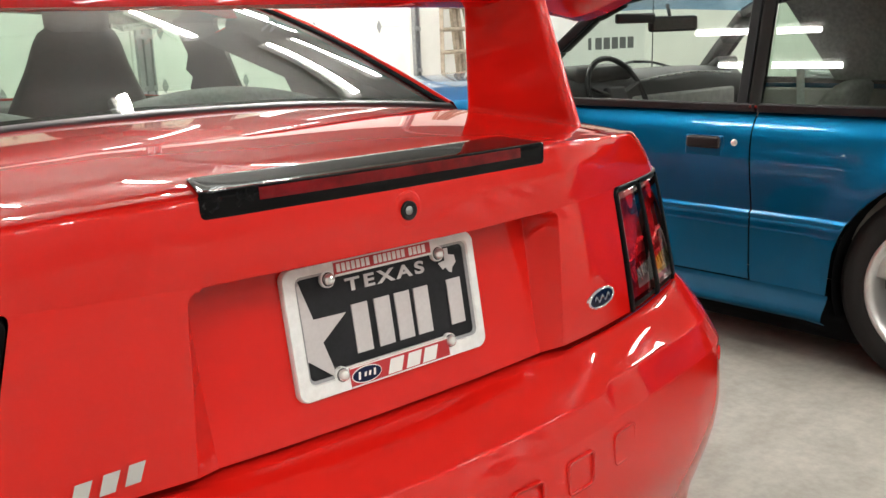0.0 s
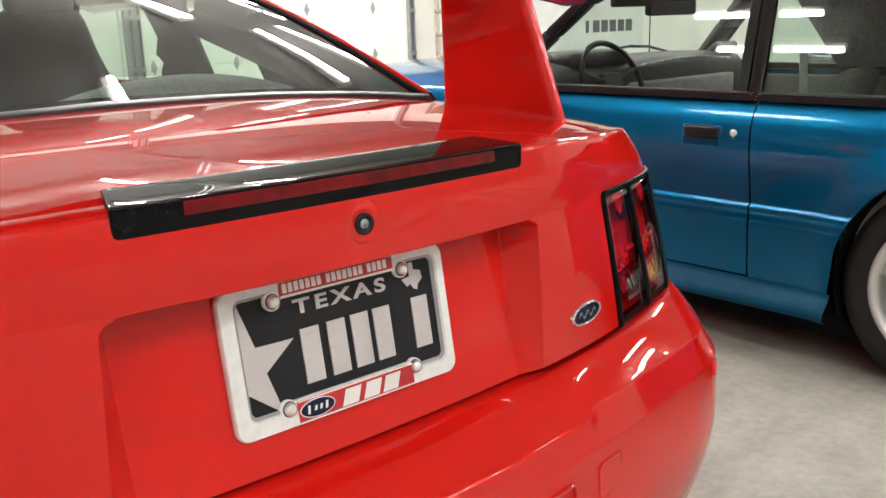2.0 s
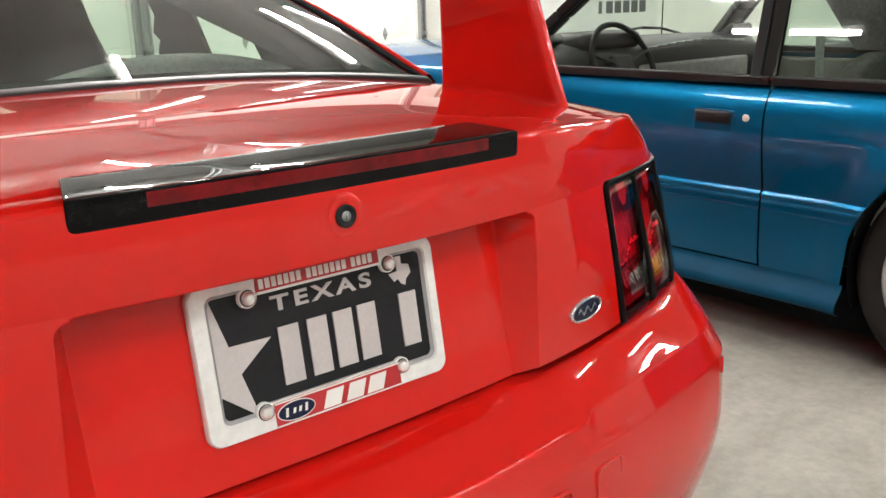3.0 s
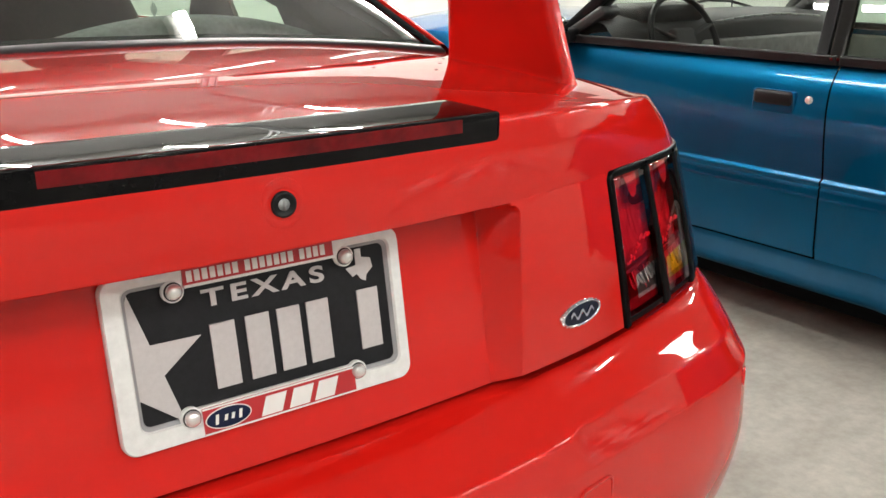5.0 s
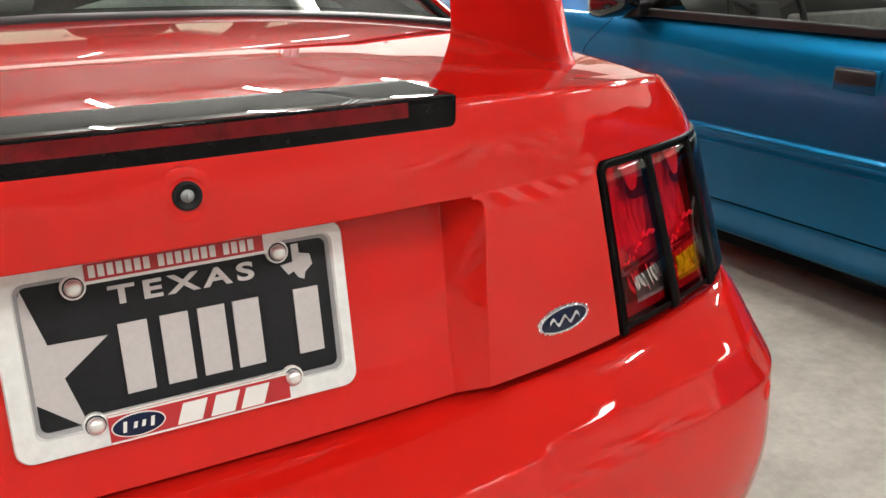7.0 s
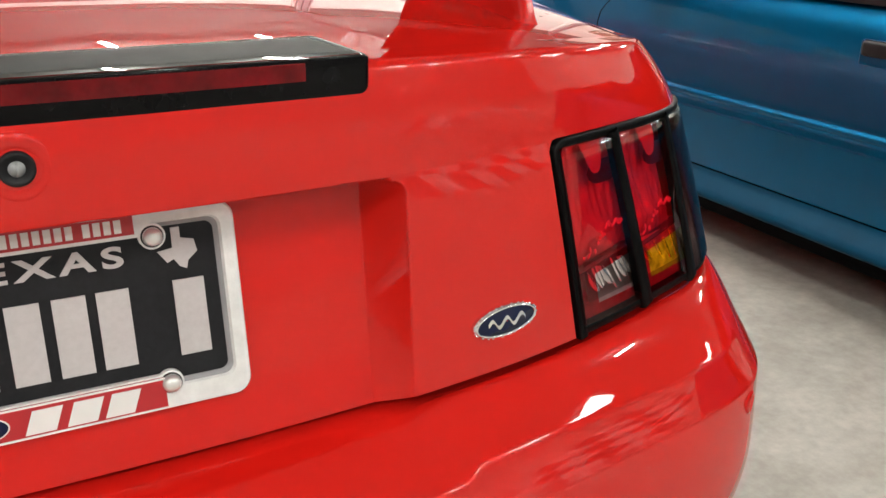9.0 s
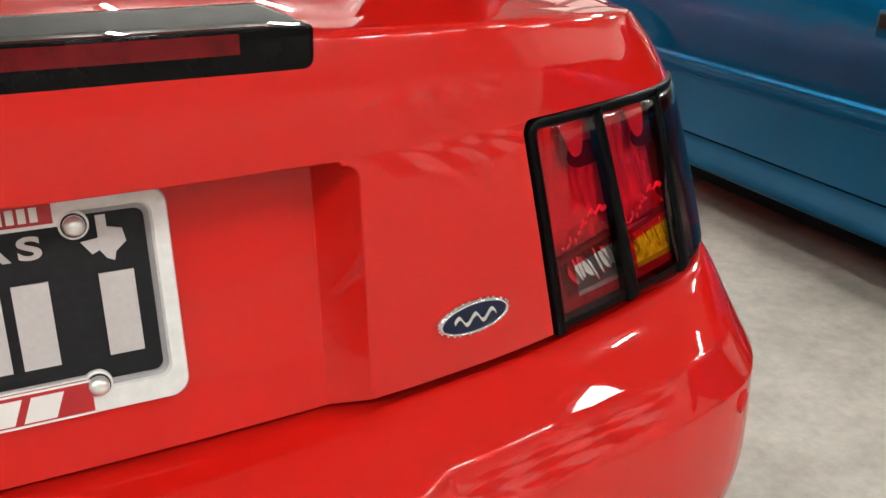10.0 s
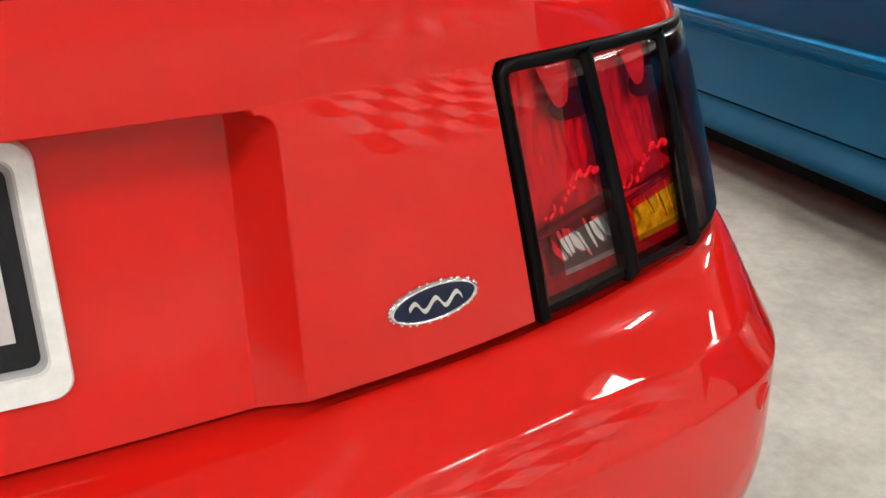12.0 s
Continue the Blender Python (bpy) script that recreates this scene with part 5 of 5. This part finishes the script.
A_LINE = [(1.985, .868), (1.765, 1.075), (1.625, 1.205), (1.50, 1.262), (1.36, 1.283), (1.16, 1.291)]
R_LINE = [(1.18, 1.290), (0.85, 1.292), (0.62, 1.285), (0.50, 1.262), (0.38, 1.215), (0.05, 1.075), (-0.30, .93)]
for sd in (-1, 1):
    for y0, y1 in ((SEAM_R + 0.034, 2.05), (-.42, SEAM_R + 0.026)):
        bm = bmesh.new()
        strut(bm, gh(sd, y0, .868), gh(sd, y1, .868), .034, .03)
        part("belt_trim", bm, BLACK_SATIN, blue_car, "black belt moulding", smooth=False)
    bm = bmesh.new()
    for a, b in zip(A_LINE, A_LINE[1:]):
        strut(bm, gh(sd, *a), gh(sd, *b), .042, .04, .008)
    for a, b in zip(R_LINE[:2], R_LINE[1:3]):
        strut(bm, gh(sd, *a), gh(sd, *b), .034, .04, .008)
    part("window_frame", bm, BLACK_SATIN, blue_car, "black door window frame")
    bm = bmesh.new()
    for a, b in zip(A_LINE[:3], A_LINE[1:4]):
        strut(bm, gh(sd, a[0] + .02, a[1]) - Vector((.05 * sd, 0, 0)), gh(sd, b[0] + .02, b[1]) - Vector((.05 * sd, 0, 0)), .085, .05, .012)
    strut(bm, gh(sd, 1.98, .86) - Vector((.05 * sd, 0, 0)), gh(sd, 1.80, .98) - Vector((.05 * sd, 0, 0)), .14, .04, .012)
    part("pillar_trim", bm, DASH, blue_car, "dark inner pillar trim")
    bm = bmesh.new()
    strut(bm, gh(sd, .827, .86), gh(sd, .875, 1.285), .036, .030)
    part("door_post", bm, BLACK_SATIN, blue_car, "black door post", smooth=False)
    bm = bmesh.new()
    strut(bm, gh(sd, .778, .86), gh(sd, .826, 1.285), .046, .034, .010)
    part("door_post", bm, BLACK_GLOSS, blue_car, "gloss black door post", smooth=False)
    bm = bmesh.new()
    for a, b in zip(R_LINE[2:], R_LINE[3:]):
        strut(bm, gh(sd, *a), gh(sd, *b), .030, .036, .006)
    part("quarter_trim", bm, BLACK_SATIN, blue_car, "grey-black quarter window seal")
    bm = bmesh.new()
    rows = [[gh(sd, y + .01, z + .02) for y, z in R_LINE[2:]], [gh(sd, y - .10, z + .075 - .01 * k) for k, (y, z) in enumerate(R_LINE[2:])], [gh(sd, y - .22, z + .085 - .03 * k) + Vector((-.05 * sd, 0, 0)) for k, (y, z) in enumerate(R_LINE[2:])]]
    grid(bm, rows)
    part("rear_pillar", bm, BLUE, blue_car)
    bm = bmesh.new()
    off = Vector((0.010 * -sd, 0, 0))
    rows = [[gh(sd, y, .87) + off for y in (1.98, 1.765, 1.625, 1.50, 1.36, 1.16, .80)], [gh(sd, *a) + off for a in A_LINE] + [gh(sd, .85, 1.292) + off]]
    grid(bm, rows)
    g = part("door_glass", bm, CLEAR, blue_car, "clear door window glass")
    g.visible_shadow = False
    bm = bmesh.new()
    rows = [[gh(sd, y, .87) + off for y in (.76 if sd < 0 else 1.25, .62, .50, .38, .05, -.30)], [gh(sd, .80 if sd < 0 else 1.46, 1.29) + off] + [gh(sd, *a) + off for a in R_LINE[2:]]]
    grid(bm, rows)
    if sd < 0:
        g = part("quarter_glass", bm, TINT, blue_car, "tinted quarter window glass")
        g.visible_shadow = False
    else:
        # Added panel in place of the far glass, to darken the view through.
        bmesh.ops.translate(bm, verts=bm.verts, vec=(-0.014, 0, 0))
        part("far_quarter_fill", bm, CABIN_CLOTH, blue_car, "added grey cloth panel in place of the far quarter glass")
bm = bmesh.new()
hw = CX - (BX + 0.054 + (1.291 - .852) * .42)
grid(bm, [[Vector((CX + hw * u, y, 1.300 + 0.035 * (1 - u * u) + 0.010 * math.sin(math.pi * (y - .3) / 1.15))) for u in frange(-1, 1, 14)] for y in frange(.45, 1.48, 8)])
thick(bm, .02)
part("roof", bm, BLUE, blue_car)
bm = bmesh.new()
grid(bm, [[Vector((CX + (hw - .02) * u, y, 1.272 + .02 * (1 - u * u))) for u in frange(-1, 1, 8)] for y in frange(.3, 1.42, 6)])
# Added sheet under the hatch glass, keeping the rear cabin dark.
grid(bm, [[Vector((CX + (hw - .02 + .1 * t) * u, .35 - .75 * t, 1.27 - .33 * t)) for u in frange(-1, 1, 8)] for t in frange(0, 1, 4)])
part("headliner", bm, CABIN_CLOTH, blue_car, "grey cloth headliner")
bm = bmesh.new()
rows = []
for y, z in A_LINE[:5]:
    e = CX - gh(-1, y, z).x
    rows.append([Vector((CX + (e - .01) * u, y + .12 * (1 - u * u), z + .012 + .02 * (1 - u * u))) for u in frange(-1, 1, 14)])
grid(bm, rows)
w_ = part("windscreen", bm, CLEAR, blue_car, "clear windscreen glass")
w_.visible_shadow = False
bm = bmesh.new()
grid(bm, [[Vector((CX + (hw + t * .1) * u, .42 - .95 * t, 1.30 - .38 * t)) for u in frange(-1, 1, 12)] for t in frange(0, 1, 6)])
w_ = part("rear_glass", bm, TINT, blue_car, "tinted hatch glass")
w_.visible_shadow = False
bm = bmesh.new()
rows = []
for y, z in A_LINE[2:5]:
    e = CX - gh(-1, y, z).x
    rows.append([Vector((CX + (e - .02) * u, y + .12 * (1 - u * u) - .004, z + .008 + .02 * (1 - u * u))) for u in frange(-1, 1, 14)])
grid(bm, rows)
w_ = part("shade_band", bm, SHADE_BAND, blue_car, "blue tinted band along the top of the windscreen")
w_.visible_shadow = False
bm = bmesh.new()
tube(bm, (3.68, 2.29, .86), (3.68, 2.285, 1.45), .0035, 8, .0022)
part("antenna", bm, BLACK_SATIN, blue_car, "thin black antenna mast")
bm = bmesh.new()
arm = [(3.10, 2.10, .955), (3.157, 2.12, .971), (3.283, 2.12, .982), (3.446, 2.12, .973), (3.583, 2.12, .946), (3.706, 2.12, .915)]
for a, b in zip(arm, arm[1:]):
    tube(bm, a, b, .007, 6)
part("wiper", bm, BLACK_SATIN, blue_car, "black windscreen wiper")
bm = bmesh.new()
box(bm, (2.585, 1.575, 1.192), (.26, .022, .042), .008)
part("sun_visor", bm, DASH, blue_car, "dark sun visor")
bm = bmesh.new()
box(bm, (CX - .36, 1.86, .955), (.40, .20, .075), .03)
part("instrument_hood", bm, DASH, blue_car, "dark instrument hood")
# Tail deck and shoulders behind the hatch.
bm = bmesh.new()
hwe = CX - blue_side(-.95, .852)
grid(bm, [[Vector((CX + (hw + .1) * u, -.53, .915)) for u in frange(-1, 1, 12)], [Vector((CX + (hw + .12) * u, -.72, .905)) for u in frange(-1, 1, 12)],
          [Vector((CX + hwe * u, -.95 - .08 * (1 - u * u), .86)) for u in frange(-1, 1, 12)]])
for sd in (-1, 1):
    ys = frange(-.26, -.95, 14)
    low = [Vector((CX + sd * (CX - blue_side(y, .852)), y, .852)) for y in ys]
    high = []
    for y in ys:
        t = min(1.0, (.42 - y) / .95)
        k = max(0.0, (-.53 - y) / .42)
        high.append(Vector((CX + sd * ((hw + t * .1) * (1 - k) + hwe * k), y, (1.30 - .38 * t) * (1 - k) + .86 * k)))
    grid(bm, [low, high])
part("tail_deck", bm, BLUE, blue_car)
# Handle and lock.
bm = bmesh.new()
hx = blue_side(0.9, .742)
hm = Matrix.Translation((hx + 0.002, 0.945, 0.7390)) @ Matrix.Rotation(radians(-90), 4, "Z")
box(bm, (0, -0.003, -0.006), (0.152, 0.018, 0.074), 0.0080, hm, 4)
bh = part("handle", bm, BLUE, bdoor, "body-coloured handle bezel")
bm = bmesh.new()
box(bm, (0, -0.010, 0.007), (0.140, 0.019, 0.046), 0.012, hm)
part("grip", bm, BLACK_SATIN, bh, "black pull grip")
bm = bmesh.new()
lm = Matrix.Translation((hx + 0.001, 0.826, 0.749)) @ Matrix.Rotation(radians(-90), 4, "Y")
lathe(bm, [(0.0125, 0), (0.012, 0.006), (0.008, 0.009), (0, 0.009)], lm, 20)
part("key_lock", bm, BOLT, bdoor, "bright key lock")
# Door mirror.
bm = bmesh.new()
mm = Matrix.Translation((BX - 0.06, 1.90, 0.912)) @ Matrix.Rotation(radians(8), 4, "Z")
rows = []
for t in frange(0, 1, 8):
    k = math.sin(math.pi * (0.12 + 0.50 * t)) if t < 1 else 0.3
    rows.append([mm @ Vector((0.105 * k * math.copysign(abs(math.cos(a)) ** .6, math.cos(a)), -0.05 + 0.14 * t, 0.062 * k * math.copysign(abs(math.sin(a)) ** .6, math.sin(a)))) for a in (2 * math.pi * q / 24 for q in range(24))])
grid(bm, rows, close=True)
bmesh.ops.holes_fill(bm, edges=bm.edges[:])
dm = part("door_mirror", bm, BLACK_GLOSS, blue_car, "black door mirror housing")
bm = bmesh.new()
strut(bm, (BX - .02, 1.91, .875), (BX + .06, 1.93, .885), .10, .05, .01)
part("mirror_foot", bm, BLACK_SATIN, dm)
# Inside.
bm = bmesh.new()
rows = []
for y, z in ((2.12, .87), (2.03, .950), (1.90, .962), (1.80, .945), (1.755, .90), (1.76, .78), (1.82, .6)):
    rows.append([Vector((CX + .74 * u, y - .02 * u * u, z - .02 * u * u)) for u in frange(-1, 1, 10)])
grid(bm, rows)
dash = part("dashboard", bm, DASH, blue_car, "dark grey dashboard with a pale lower panel")
bm = bmesh.new()
box(bm, (3.22, 1.748, .768), (.84, .036, .150), .016)
part("lower_panel", bm, PALE_TRIM, dash, "pale grey lower panel")
bm = bmesh.new()
for a, b in zip(frange(2.86, 3.62, 12), frange(2.86, 3.62, 12)[1:]):
    tube(bm, (a, 1.752 - .01 * math.sin((a - 2.86) * 4), .912 + .020 * math.sin((a - 2.86) * 4.1)), (b, 1.752 - .01 * math.sin((b - 2.86) * 4), .912 + .020 * math.sin((b - 2.86) * 4.1)), .0045, 6)
part("edge_strip", bm, PALE_TRIM, dash, "pale edge strip")
bm = bmesh.new()
sm = Matrix.Translation((CX - .36, 1.70, .850)) @ Matrix.Rotation(radians(66), 4, "X")
rows = []
for k in range(36):
    a = 2 * math.pi * k / 36
    rows.append([sm @ Vector(((.19 + .013 * math.cos(b)) * math.cos(a), (.19 + .013 * math.cos(b)) * math.sin(a), .013 * math.sin(b))) for b in (2 * math.pi * j / 8 for j in range(8))])
rows.append(rows[0])
grid(bm, rows, close=True)
sw = part("steering_wheel", bm, BLACK_SATIN, blue_car, "dark three-spoke steering wheel")
bm = bmesh.new()
for a in (20, 160, 270):
    strut(bm, sm @ Vector((0, 0, -.01)), sm @ Vector((.185 * math.cos(radians(a)), .185 * math.sin(radians(a)), 0)), .035, .012)
box(bm, (0, 0, -.01), (.13, .11, .04), .015, sm)
part("spoke", bm, DASH, sw, smooth=False)
bm = bmesh.new()
rm = Matrix.Translation((2.84, 1.565, 1.165)) @ Matrix.Rotation(radians(-24), 4, "Z")
box(bm, (0, 0, 0), (.240, .035, .068), .014, rm)
strut(bm, rm @ Vector((0, .01, 0)), rm @ Vector((0, .05, .085)), .012, .012, 0)
rv = part("rear_view_mirror", bm, BLACK_SATIN, blue_car, "black rear-view mirror")
bm = bmesh.new()
box(bm, (0, -.020, 0), (.216, .004, .050), .0, rm)
part("mirror_glass", bm, simple("mirror_silver", (.9, .9, .9), .03, 1.0, var=.01), rv, "silvered mirror glass", smooth=False)
for x in (CX - .37, CX + .37):
    seat(x, .95, blue_car, CABIN_CLOTH, z0=.34, h=.60, lean=.55)
bm = bmesh.new()
box(bm, (CX, .9, .33), (1.5, 2.4, .06))
box(bm, (CX, -.05, .62), (1.3, .14, .56), .04)
for x in (BX + .09, BX + WID - .09):
    box(bm, (x, 1.3, .6), (.05, 1.4, .46), .01)
    box(bm, (x + (.03 if x < CX else -.03), .1, .66), (.05, 1.0, .44), .01)
part("cabin_trim", bm, INTERIOR, blue_car, "dark cabin trim", smooth=False)
bm = bmesh.new()
strut(bm, (BX + 0.15, 0.66, 0.86), (BX + 0.19, 0.69, 1.02), 0.026, 0.003, 0)
part("seat_belt", bm, GREY_CLOTH, blue_car, "pale grey seat belt", smooth=False)

# ---- the dark car beyond ----
third = copy_thing(blue_car, Matrix.Translation(blue_car.location + Vector((3.3, -1.35, 0))))
third.name = "dark_car"
tagged(third, "dark grey hatchback coupe parked beyond the blue one", "car")
GREY_PAINT = car_paint("charcoal_paint", (0.02, 0.021, 0.023), (0.026, 0.027, 0.03), 0.4)
for o in third.children_recursive:
    for slot in o.material_slots:
        if slot.material == BLUE:
            slot.link = "OBJECT"
            slot.material = GREY_PAINT
